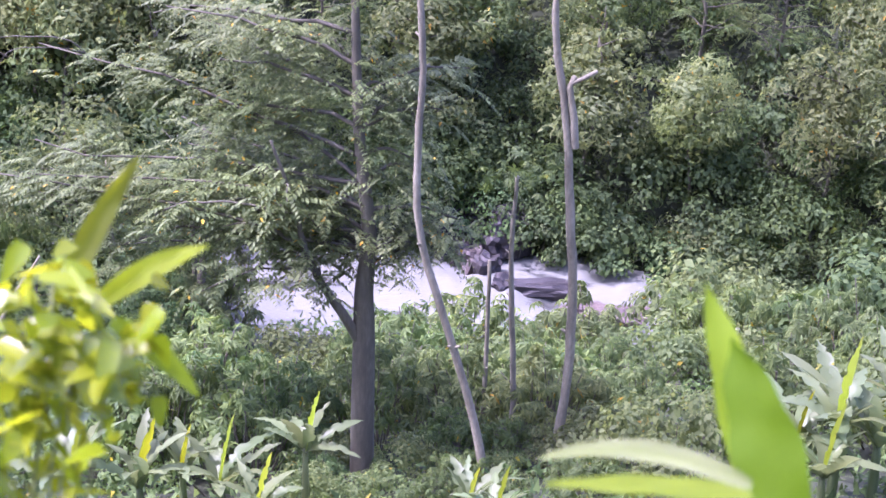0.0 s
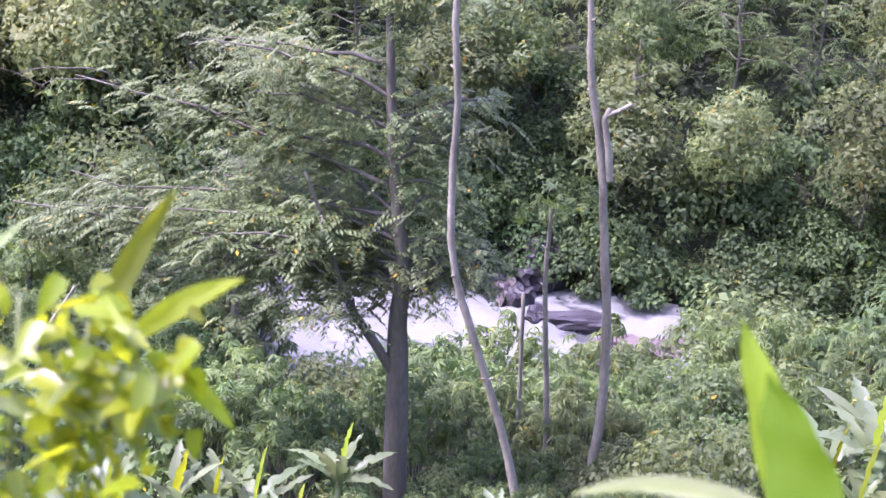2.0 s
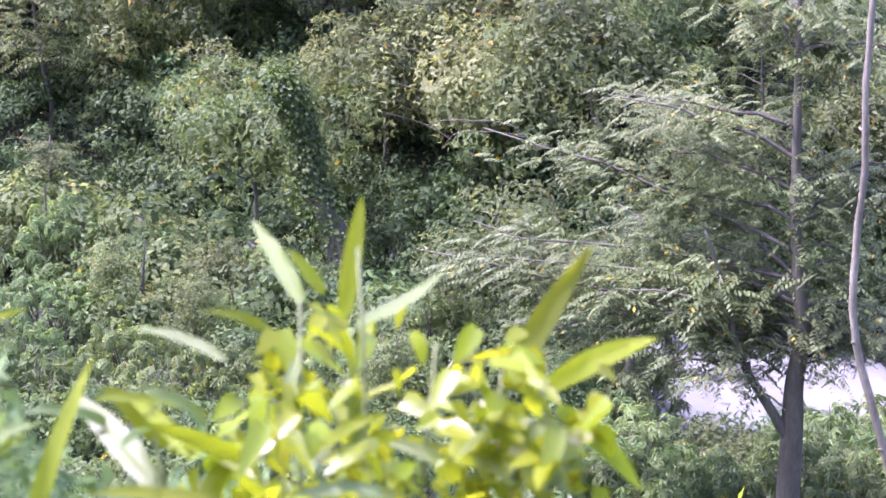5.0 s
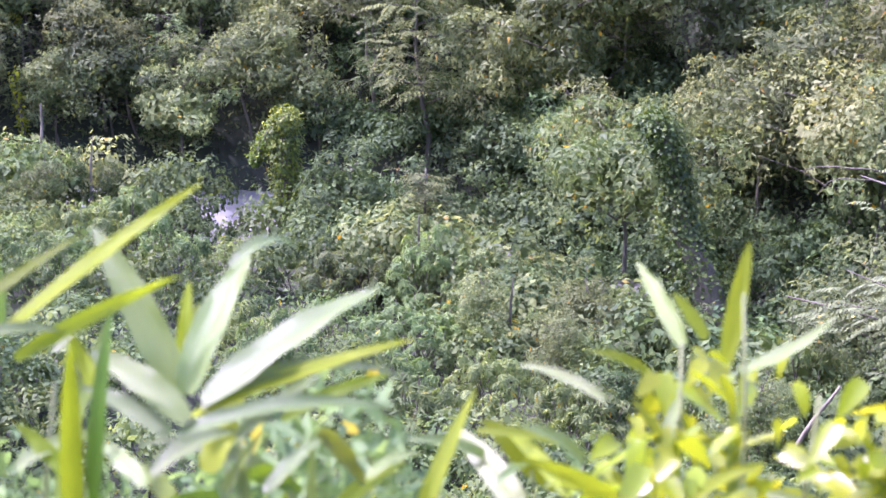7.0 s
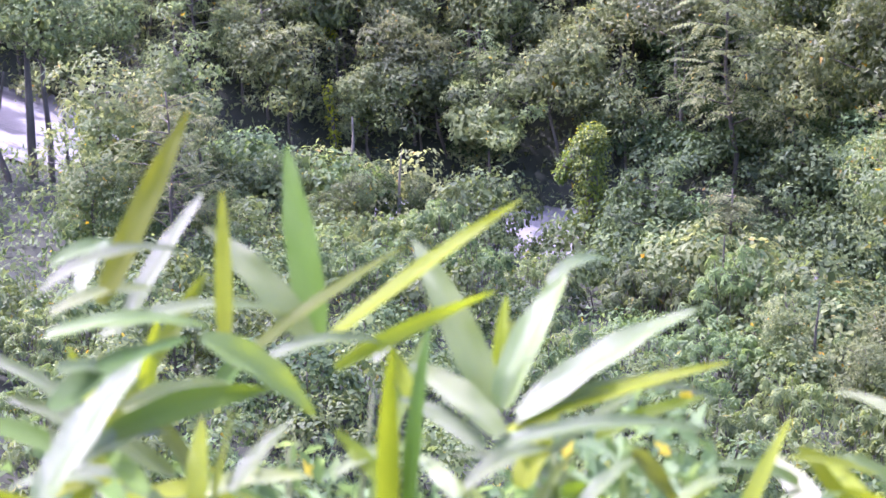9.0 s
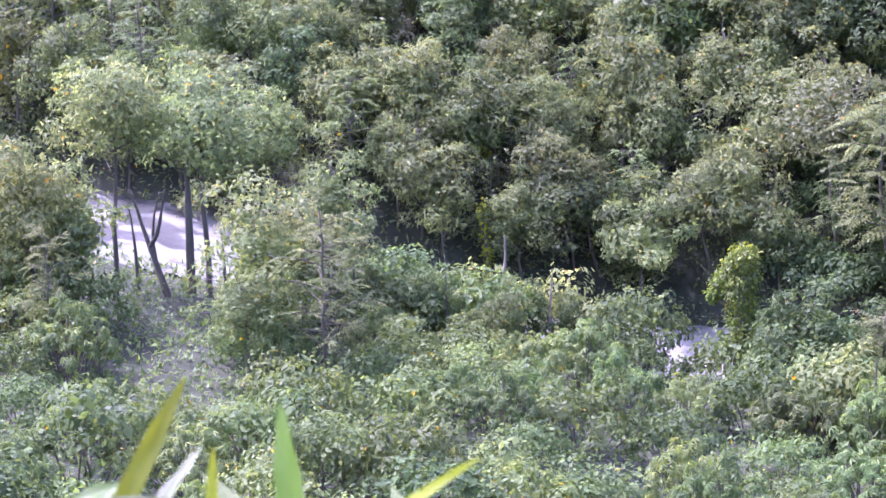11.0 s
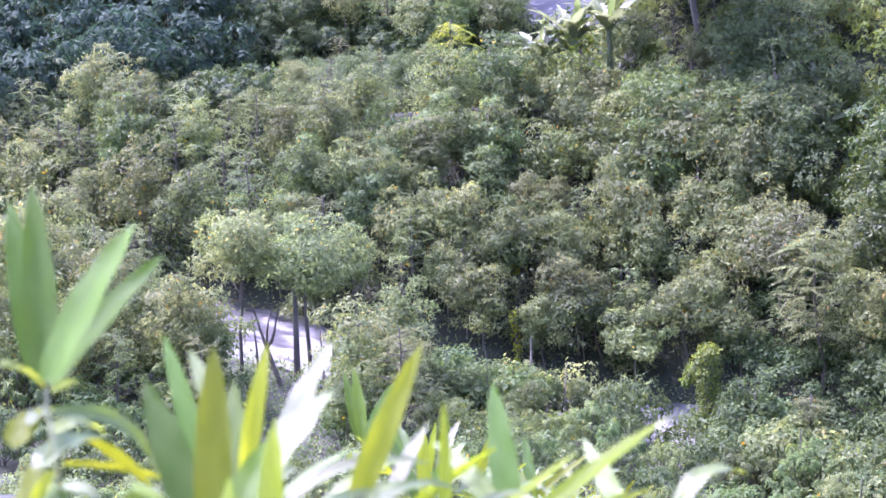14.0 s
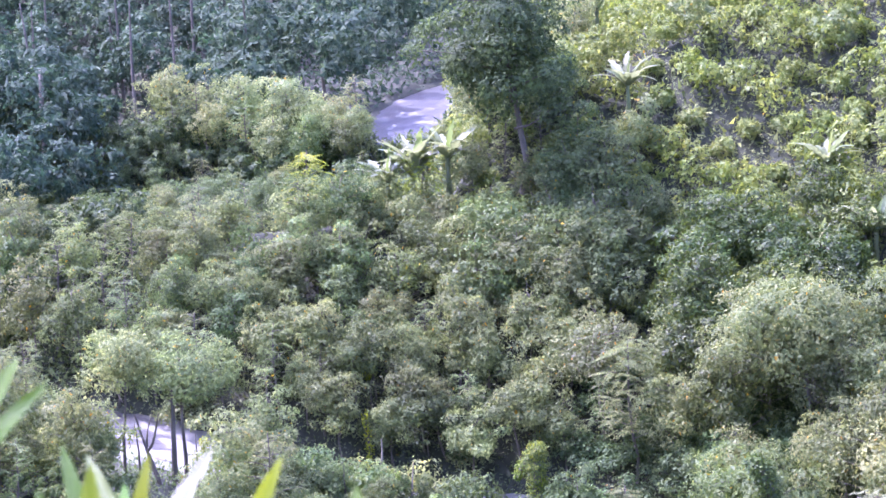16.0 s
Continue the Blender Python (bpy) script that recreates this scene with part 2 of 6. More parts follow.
def ground(x, y):
    """Height of the ground, and the signed distance to the river (plus: the far bank)."""
    x, y = np.atleast_1d(np.asarray(x, float)), np.atleast_1d(np.asarray(y, float))
    best, side = np.full(x.shape, 1e9), np.ones(x.shape)
    far, level = [], []
    for a, b in zip(COURSE[:-1], COURSE[1:]):
        dx, dy = b[0] - a[0], b[1] - a[1]
        t = np.clip(((x - a[0]) * dx + (y - a[1]) * dy) / (dx * dx + dy * dy), 0, 1)
        ex, ey = x - a[0] - t * dx, y - a[1] - t * dy
        d = np.hypot(ex, ey)
        m = d < best
        best[m] = d[m]
        side[m] = np.where(dx * ey - dy * ex > 0, 1.0, -1.0)[m]
        far.append(d)
        level.append(a[2] + t * (b[2] - a[2]))
    # between two reaches the level passes smoothly from one to the other
    top, low, span = np.zeros(x.shape), np.zeros(x.shape), 1.2 + 0.3 * best
    for d, l in zip(far, level):
        w = np.exp(-(d - best) / span)
        top += w * l
        low += w
    rz = top / low
    z = rz + np.where(side > 0, np.interp(best, FAR_U, FAR_Z), np.interp(best, NEAR_U, NEAR_Z))
    soft = np.clip((best - 5) / 20, 0, 1)
    z = z + soft * (0.7 * wave(x, y, 7.0) + 1.6 * wave(x, y, 19.0, 2.0) * np.clip(best / 60, 0, 1))
    # the spur is cut to a low terrace that opens the camera's view upriver
    off = np.hypot(x - 24.8, y + 33.6)
    turn = np.degrees(np.arctan2(24.8 - x, y + 33.6))
    terrace = 11.4 - (off - 143) * 0.145 + np.clip((34.0 - turn) / 3.0, 0, 10) * 14 + np.clip((off - 172) / 60, 0, 3) * 45
    z = np.where(side > 0, np.minimum(z, np.maximum(terrace, rz + 0.9)), z)
    hill = np.interp(0.95 * y - 0.31 * x, HILL_V, HILL_Z) + 0.12 * wave(x, y, 2.1) - 0.4 * np.exp(-((x - 1.7) ** 2 + (y - 5.9) ** 2) / 1.6)
    near = np.where(side > 0, -1e3, hill)
    d = np.clip(near - z, -4, 4)
    z = np.where(near > z, near, z) + np.where(np.abs(near - z) < 4, (4 - np.abs(d)) ** 2 / 32, 0)
    return z, best * side


def gz(x, y):
    return float(ground(x, y)[0][0])


def mesh_object(name, verts, faces, material, smooth=False):
    me = bpy.data.meshes.new(name)
    me.from_pydata([tuple(v) for v in verts], [], faces)
    me.materials.append(material)
    if smooth:
        me.polygons.foreach_set("use_smooth", [True] * len(me.polygons))
    me.update()
    return new(name, me)


def axis_steps(lo, hi, inner_lo, inner_hi, step):
    a = list(np.arange(inner_lo, inner_hi + 0.01, step))
    s, v = step, a[0]
    left = []
    while v > lo:
        s *= 1.25
        v -= s
        left.append(v)
    s, v = step, a[-1]
    right = []
    while v < hi:
        s *= 1.25
        v += s
        right.append(v)
    return np.array(left[::-1] + a + right)


gx, gy = axis_steps(-2500, 2500, -150, 60, 1.6), axis_steps(-2500, 2500, -50, 230, 1.6)
GX, GY = np.meshgrid(gx, gy)
GZ, _ = ground(GX.ravel(), GY.ravel())
nx = len(gx)
quads = [(j * nx + i, j * nx + i + 1, (j + 1) * nx + i + 1, (j + 1) * nx + i) for j in range(len(gy) - 1) for i in range(nx - 1)]
land = mesh_object("ground", np.stack([GX.ravel(), GY.ravel(), GZ], 1), quads, M_SOIL, True)
tagged(land, "dark forest soil of a steep river valley", "ground", kind="structure")


def build_river():
    line = smooth_line(RIVER[1:-1], 26)
    across = np.linspace(-4.6, 4.6, 17)
    tang = np.gradient(line[:, :2], axis=0)
    tang /= np.linalg.norm(tang, axis=1)[:, None]
    side = np.stack([-tang[:, 1], tang[:, 0]], 1)
    run = np.concatenate([[0], np.cumsum(np.linalg.norm(np.diff(line[:, :2], axis=0), axis=1))])
    steep = np.abs(np.gradient(line[:, 2]) / np.gradient(run))
    verts, churn, uv = [], [], []
    for i, p in enumerate(line):
        rough = min(1.0, 0.3 + steep[i] * (2.2 if p[1] < 100 else 1.6) + (0.5 if -52 < p[0] < 16 and p[1] < 80 else 0))
        for a in across:
            x, y = p[:2] + side[i] * a * (0.95 if p[1] > 100 else 1.0)
            h = noise.noise((run[i] * 0.45, a * 0.8, 3.1)) * 0.42 + noise.noise((run[i] * 1.5, a * 2.2, 7.7)) * 0.22
            verts.append((x, y, p[2] + h * rough * (1.0 if p[1] < 100 else 0.5)))
            churn.append(rough * 0.42 + h * 0.5)
            uv.append((run[i] * 0.5, a * 0.5))
    n = len(across)
    faces = [(i * n + k, i * n + k + 1, (i + 1) * n + k + 1, (i + 1) * n + k) for i in range(len(line) - 1) for k in range(n - 1)]
    ob = mesh_object("water", verts, faces, M_WATER, True)
    at = ob.data.attributes.new("churn", "FLOAT", "POINT")
    at.data.foreach_set("value", churn)
    lay = ob.data.uv_layers.new(name="UVMap")
    loops = np.empty(len(ob.data.loops), np.int32)
    ob.data.loops.foreach_get("vertex_index", loops)
    lay.data.foreach_set("uv", np.array(uv, np.float32)[loops].ravel())
    tagged(ob, "white foaming river rapids running down the valley", "river", kind="structure")


build_river()


# ---- building blocks of plants ----
def part(name, me, parent, label=""):
    ob = new(name, me)
    ob.parent = parent
    return tagged(ob, label)


def thing(name, label, category, group="", at=None):
    ob = new(name)
    ob.empty_display_size = 0.3
    if at is not None:
        ob.matrix_basis = at
    return tagged(ob, label, category, group)


def to_mesh(name, verts, faces, material, smooth=False):
    """A mesh from numpy arrays of triangles or quads."""
    me = bpy.data.meshes.new(name)
    verts, faces = np.asarray(verts, np.float32), np.asarray(faces, np.int32)
    k = faces.shape[1]
    me.vertices.add(len(verts))
    me.vertices.foreach_set("co", verts.ravel())
    me.loops.add(faces.size)
    me.loops.foreach_set("vertex_index", faces.ravel())
    me.polygons.add(len(faces))
    me.polygons.foreach_set("loop_start", np.arange(0, faces.size, k, dtype=np.int32))
    me.update(calc_edges=True)
    if smooth:
        me.polygons.foreach_set("use_smooth", np.ones(len(faces), bool))
    me.materials.append(material)
    me.validate()
    return me


def unit(v):
    return v / np.maximum(np.linalg.norm(v, axis=-1, keepdims=True), 1e-9)


def leaves(base, along, up, length, width, fold=0.18, droop=0.12):
    """Diamond leaves, folded on the midrib: base points, directions, upward hints, sizes."""
    n = len(base)
    along = unit(along)
    sidev = unit(np.cross(along, up))
    nor = np.cross(sidev, along)
    length, width = np.broadcast_to(length, n)[:, None], np.broadcast_to(width, n)[:, None]
    mid = base + along * length * 0.45
    a = mid + sidev * width * 0.5 + nor * width * fold
    b = mid - sidev * width * 0.5 + nor * width * fold
    tip = base + along * length - nor * length * droop
    v = np.stack([base, a, tip, b], 1).reshape(-1, 3)
    i = np.arange(n)[:, None] * 4
    f = np.concatenate([i + [0, 1, 2], i + [0, 2, 3]], 1).reshape(-1, 3)
    return v, f


def joined(pieces):
    vs, fs, o = [], [], 0
    for v, f in pieces:
        vs.append(v)
        fs.append(np.asarray(f) + o)
        o += len(v)
    return np.concatenate(vs), np.concatenate(fs)


def rand_dirs(rng, n):
    return unit(rng.normal(size=(n, 3)))


def tube(points, radii, sides=7):
    """A tapered tube along points, as quads, with its ends closed by narrowing."""
    p, r = np.asarray(points, float), np.asarray(radii, float)
    t = unit(np.gradient(p, axis=0))
    ref = np.where(np.abs(t[:, 2:3]) > 0.9, [[1.0, 0, 0]], [[0, 0, 1.0]])
    a = unit(np.cross(t, ref))
    for i in range(1, len(a)):
        a[i] = unit(a[i - 1] - t[i] * np.dot(a[i - 1], t[i]))
    b = np.cross(t, a)
    ang = np.linspace(0, 2 * np.pi, sides, endpoint=False)
    ring = p[:, None] + r[:, None, None] * (np.cos(ang)[None, :, None] * a[:, None] + np.sin(ang)[None, :, None] * b[:, None])
    v = ring.reshape(-1, 3)
    f = [(i * sides + k, i * sides + (k + 1) % sides, (i + 1) * sides + (k + 1) % sides, (i + 1) * sides + k) for i in range(len(p) - 1) for k in range(sides)]
    top = len(v)
    v = np.concatenate([v, p[-1:] + t[-1:] * r[-1] * 0.5])
    last = (len(p) - 1) * sides
    f += [(last + k, last + (k + 1) % sides, top, top) for k in range(sides)]
    return v, f


def quads_to_mesh(name, pieces, material, smooth=True):
    """A mesh from tubes (quads, some of them closed to triangles)."""
    v, f = [], []
    for pv, pf in pieces:
        o = len(v)
        v += [tuple(q) for q in pv]
        f += [tuple(dict.fromkeys(k + o for k in q)) for q in pf]
    me = bpy.data.meshes.new(name)
    me.from_pydata(v, [], f)
    if smooth:
        me.polygons.foreach_set("use_smooth", [True] * len(me.polygons))
    me.materials.append(material)
    me.update()
    return me


def bent(rng, a, b, n=6, sway=0.06):
    a, b = np.asarray(a, float), np.asarray(b, float)
    t = np.linspace(0, 1, n)[:, None]
    off = np.cumsum(rng.normal(size=(n, 3)), 0) * sway * np.linalg.norm(b - a) / n
    off -= off[:1] + (off[-1:] - off[:1]) * t
    return a + (b - a) * t + off


def flakes(base, along, up, length, width, lance=False):
    """Small far leaves: one face each, pointed at the tip; lance: pointed at both ends and bent on the way."""
    n = len(base)
    along = unit(along)
    sidev = unit(np.cross(along, up))
    length, width = np.broadcast_to(length, n)[:, None], np.broadcast_to(width, n)[:, None]
    if lance:
        mid = base + along * length * 0.45
        v = np.stack([base, mid + sidev * width * 0.5, base + along * length - up * length * 0.14, mid - sidev * width * 0.5], 1).reshape(-1, 3)
        k = np.arange(n)[:, None] * 4
        return v, np.concatenate([k + np.array([[0, 1, 2]]), k + np.array([[0, 2, 3]])], 1).reshape(-1, 3)
    v = np.stack([base - sidev * width * 0.5, base + sidev * width * 0.5, base + along * length], 1).reshape(-1, 3)
    return v, np.arange(3 * n).reshape(-1, 3)


def clump_leaves(rng, centre, radius, n, size, hang=0.5, shell=0.78, narrow=0.62, lance=False):
    """Leaves over a lumpy mound of twigs, lying like shingles with ragged edges."""
    d = rand_dirs(rng, n)
    d[:, 2] = np.where(d[:, 2] < -0.3, -d[:, 2], d[:, 2])
    lump = 1 + 0.2 * np.sin(d[:, 0] * 5 + centre[0] * 3) * np.cos(d[:, 1] * 4 + centre[1] * 3) + 0.1 * np.sin(d[:, 2] * 9 + centre[0])
    r = radius * (shell + (1 - shell) * rng.random(n)) * lump
    loose = rng.random(n) < 0.2
    r = np.where(loose, r * rng.uniform(0.5, 1.22, n), r)
    base = centre + d * r[:, None] * np.array([1.0, 1.0, 0.8])
    t = unit(np.cross(d, rand_dirs(rng, n)))
    along = unit(t + d * 0.3 + np.array([0, 0, -hang]) + rand_dirs(rng, n) * 0.25)
    up = unit(d + np.array([0, 0, 0.55]) + rand_dirs(rng, n) * 0.3)
    s = size * (0.6 + 0.8 * rng.random(n))
    made = flakes(base, along, up, s, s * narrow, lance)
    m = n // 12
    if radius < 0.34 or m == 0:
        return made
    # oversized flakes added inside, to block light and darken the gaps
    d = rand_dirs(rng, m)
    s = radius * (0.25 + 0.2 * rng.random(m))
    inner = flakes(centre + d * radius * (0.2 + 0.5 * rng.random((m, 1))), unit(rand_dirs(rng, m) + np.array([0, 0, -0.4])), unit(d + rand_dirs(rng, m) * 0.4), s, s * 0.7, True)
    return joined((made, inner))


def crown_cloud(rng, centre, spread, height, n, size, lumps=15, narrow=0.55, hang=0.5, squash=0.72):
    """A crown: bulging lumps of shingled leaves over light-blocking inner flakes. Gives the lumps' centres too."""
    k = np.arange(lumps)
    z = 1 - (k + 0.5) / lumps * 1.6
    ang = k * 2.4 + rng.random(lumps) * 0.9
    ring = np.sqrt(1 - z * z)
    out = np.stack([np.cos(ang) * ring, np.sin(ang) * ring, z], 1)
    box = np.array([spread, spread, height / 2])
    c = centre + out * (0.3 + 0.78 * rng.random((lumps, 1))) * box
    r = spread * (0.24 + 0.26 * rng.random(lumps))
    i = rng.choice(lumps, n, p=r * r / (r * r).sum())
    d = unit(rand_dirs(rng, n) + 0.5 * out[i] + np.array([0, 0, 0.12]))
    fine = 1 + 0.13 * np.sin(d[:, 0] * 7 + i * 1.7) * np.cos(d[:, 1] * 6 + i * 2.3) + 0.1 * np.sin(d[:, 2] * 11 + i)
    rad = r[i] * (0.7 + 0.3 * np.sqrt(rng.random(n))) * fine
    rad = np.where(rng.random(n) < 0.1, rad * rng.uniform(0.95, 1.35, n), rad)
    base = c[i] + d * rad[:, None] * np.array([1, 1, squash])
    # shoots that stand out of the lumps
    m = n // 4
    shoot = rng.integers(0, 5, m)
    turn = i[:m] * 2.1 + shoot * 1.26
    way = unit(out[i[:m]] * 0.8 + np.stack([np.cos(turn), np.sin(turn), 0.35 + 0.2 * np.sin(turn * 3)], 1))
    far = 0.55 + (0.55 + 0.35 * np.sin(turn * 5)) * rng.random(m)
    base[:m] = c[i[:m]] + way * (r[i[:m]] * far)[:, None] + rng.normal(size=(m, 3)) * spread * 0.035
    t = unit(np.cross(d, rand_dirs(rng, n)))
    along = unit(t + d * 0.35 + np.array([0, 0, -hang]) + rand_dirs(rng, n) * 0.25)
    up = unit(d + np.array([0, 0, 0.5]) + rand_dirs(rng, n) * 0.3)
    s = size * (0.55 + 0.9 * rng.random(n))
    made = [flakes(base, along, up, s, s * narrow)]
    # large flakes added within the crown, so that its depth falls dark
    m = n // 5
    d = rand_dirs(rng, m)
    base = centre + d * (0.25 + 0.5 * rng.random((m, 1))) * box
    s = np.minimum(spread, 3.2) * (0.09 + 0.09 * rng.random(m))
    made.append(flakes(base, unit(rand_dirs(rng, m) + np.array([0, 0, -0.4])), unit(d + rand_dirs(rng, m) * 0.4 + np.array([0, 0, 0.4])), s, s * 0.7, True))
    return joined(made), c


def tree_meshes(rng, height, spread, material, clumps=16, per=170, size=0.2, bark=None, low=0.35, narrow=0.47, trunk_r=0.1, flat=0.72):
    """Trunk with limbs, and a crown of many leafy lumps at the limb ends."""
    bark = bark or M_BARK
    lean = rng.normal(size=2) * 0.05 * height
    top = np.array([lean[0], lean[1], height * 0.86])
    spine = bent(rng, (0, 0, -0.8), top, 9, 0.12)
    rad = np.linspace(trunk_r, trunk_r * 0.25, 9)
    rad[0] *= 1.5
    wood = [tube(spine, rad)]
    span = height * (1 - low)
    (v, f), ends = crown_cloud(rng, np.array([lean[0], lean[1], height * (1 + low) / 2]), spread, span, int(clumps * per * 1.6), size, clumps, narrow, squash=flat)
    for e in ends:
        t = np.clip((e[2] - 0.3 * np.hypot(*(e[:2] - lean))) / (height * 0.86), 0.25, 0.95)
        p = spine[0] + (spine[-1] - spine[0]) * t
        wood.append(tube(bent(rng, p, e, 4, 0.2), np.linspace(trunk_r * 0.35, 0.012, 4), 4))
    return quads_to_mesh("trunk", wood, bark), to_mesh("crown", v, f, material)


def bush_meshes(rng, r, h, material, clumps=13, per=150, size=0.16, narrow=0.56):
    """A shrub: stems from the ground and mounds of leaves down to the soil."""
    wood, crown = [], []
    for i in range(clumps):
        ang, d = i * 2.4 + rng.random(), r * math.sqrt((i + 0.5) / clumps)
        top = h * (1 - 0.55 * (d / r) ** 2) * (0.7 + 0.4 * rng.random())
        c = np.array([math.cos(ang) * d, math.sin(ang) * d, top * 0.7])
        wood.append(tube(bent(rng, (c[0] * 0.3, c[1] * 0.3, -0.4), c, 4, 0.2), np.linspace(0.04, 0.012, 4), 4))
        crown.append(clump_leaves(rng, c, max(top * 0.42, r * 0.28), per, size, narrow=narrow, lance=True))
    v, f = joined(crown)
    return quads_to_mesh("branchwork", wood, M_BARK), to_mesh("foliage", v, f, material)


def scatter(rng, n, xr, yr, gap, keep):
    """Up to n places in the rectangle with a least distance, where keep(x, y, river distance) holds."""
    out, cells = [], {}
    xs, ys = rng.uniform(*xr, n * 30), rng.uniform(*yr, n * 30)
    zs, us = ground(xs, ys)
    for x, y, z, u in zip(xs.tolist(), ys.tolist(), zs.tolist(), us.tolist()):
        if len(out) >= n:
            break
        c = (int(x // gap), int(y // gap))
        if keep(x, y, u) and not any((x - a) ** 2 + (y - b) ** 2 < gap * gap for i in (-1, 0, 1) for j in (-1, 0, 1) for a, b in cells.get((c[0] + i, c[1] + j), ())):
            cells.setdefault(c, []).append((x, y))
            out.append((x, y, z))
    return out


def bearing(x, y, ex=0.0, ey=0.0):
    """Degrees to the left of north, and distance, from a point on the camera's bank."""
    return math.degrees(math.atan2(-(x - ex), y - ey)), math.hypot(x - ex, y - ey)


def plant_all(kinds, places, rng, smallest=0.75, largest=1.25):
    for x, y, z in places:
        k = kinds[int(rng.integers(len(kinds)))]
        s = rng.uniform(smallest, largest)
        copy = copy_thing(k, pose(x, y, z, rng.normal() * 2, rng.normal() * 2, rng.uniform(0, 360)))
        copy.scale = (s, s, s * rng.uniform(0.9, 1.15))


def thicket(name, label, kinds, places, rng, smallest, largest):
    """Shrubs past counting, joined into one object."""
    pieces = []
    for x, y, z in places:
        me = kinds[int(rng.integers(len(kinds)))].children[1].data
        v = np.empty(len(me.vertices) * 3, np.float32)
        f = np.empty(len(me.loops), np.int32)
        me.vertices.foreach_get("co", v)
        me.loops.foreach_get("vertex_index", f)
        a, s = rng.uniform(0, 6.28), rng.uniform(smallest, largest)
        v = v.reshape(-1, 3) * s @ np.array([[math.cos(a), math.sin(a), 0], [-math.sin(a), math.cos(a), 0], [0, 0, 1]]) + np.array([x, y, z])
        pieces.append((v, f.reshape(-1, 3)))
    v, f = joined(pieces)
    tagged(new(name, to_mesh(name, v, f, kinds[0].children[1].data.materials[0])), label, "thicket", kind="stuff")


def in_ravine(x, y):
    """The far bank's side ravine by camera bearing, left to the trees coloured dark."""
    b, d = bearing(x, y, 24.8, -33.6)
    return 20.5 < b < 27.5 and 132 < d < 152


def grove(name, label, kinds, places, rng, smallest, largest):
    """Back rows of trees past counting: one object for each kind of leaf, and one for their trunks."""
    sorts = collections.defaultdict(list)
    for x, y, z in places:
        k = kinds[int(rng.integers(len(kinds)))]
        a, s = rng.uniform(0, 6.28), rng.uniform(smallest, largest)
        if in_ravine(x, y):
            continue
        turn = np.array([[math.cos(a), math.sin(a), 0], [-math.sin(a), math.cos(a), 0], [0, 0, 1]]) * s
        for piece in k.children:
            me = piece.data
            v = np.empty(len(me.vertices) * 3, np.float32)
            me.vertices.foreach_get("co", v)
            if me.materials[0] == M_BARK:
                f = [tuple(p.vertices) for p in me.polygons]
            else:
                f = np.empty(len(me.loops), np.int32)
                me.loops.foreach_get("vertex_index", f)
                f = f.reshape(-1, 3)
            sorts[me.materials[0]].append((v.reshape(-1, 3) @ turn + np.array([x, y, z]), f))
    for material, pieces in sorts.items():
        me = quads_to_mesh(name, pieces, material) if material == M_BARK else to_mesh(name, *joined(pieces), material)
        tagged(new(name, me), label, "forest", kind="stuff")


def front_and_back(places, depth):
    """Parts places into those nearer to the river than depth, and the rest."""
    near = [abs(float(ground(x, y)[1][0])) < depth for x, y, _ in places]
    return [p for p, n in zip(places, near) if n], [p for p, n in zip(places, near) if not n]


def prototype(name, label, category, group, trunk, crown, names=("trunk", "crown")):
    ob = thing(name, label, category, group)
    part(names[0], trunk, ob)
    part(names[1], crown, ob)
    return ob


def drop_thing(ob):
    for o in (*ob.children_recursive, ob):
        bpy.data.objects.remove(o)


def frond(rng, base, way, length, pairs=11, leaflet=0.17, sag=0.35, wide=0.42):
    """A feather leaf: leaflets in two rows on an arching midrib."""
    way = unit(np.asarray(way, float))
    sidev = unit(np.cross(way, (0, 0, 1.0)))
    t = np.linspace(0.12, 1, pairs)[:, None]
    spine = base + way * length * t + np.array([0, 0, -sag * length]) * t ** 2
    fwd = unit(way + np.array([0, 0, -2 * sag]) * t)
    size = leaflet * np.sin(np.pi * (0.18 + 0.75 * t[:, 0]))
    pieces = []
    for s in (1, -1):
        along = unit(sidev * s + fwd * 0.45 + np.array([0, 0, -0.3]) + rng.normal(size=(pairs, 3)) * 0.12)
        pieces.append(leaves(spine, along, np.broadcast_to([0, 0, 1.0], (pairs, 3)), size, size * wide, 0.1, 0.1))
    tip, rib = spine[-1:] - base, 0.02 * length
    pieces.append(leaves(np.asarray(base, float)[None], tip, np.array([[0, 0, 1.0]]), np.linalg.norm(tip), rib, 0.3, -0.02))
    return joined(pieces)


def star_leaves(rng, base, way, size):
    """Hand-shaped leaves: seven drooping fingers round a stalk's end."""
    n = len(base)
    way = unit(way)
    a = unit(np.cross(way, rand_dirs(rng, n)))
    b = np.cross(way, a)
    pieces = []
    for k in range(7):
        ang = (k - 3) * 0.78
        along = unit(a * math.cos(ang) + b * math.sin(ang) - way * 0.15 + np.array([0, 0, -0.45]))
        s = size * (1 - 0.1 * abs(k - 3)) * (0.85 + 0.3 * rng.random(n))
        pieces.append(leaves(base, along, way, s, s * 0.26, 0.1, 0.16))
    return joined(pieces)


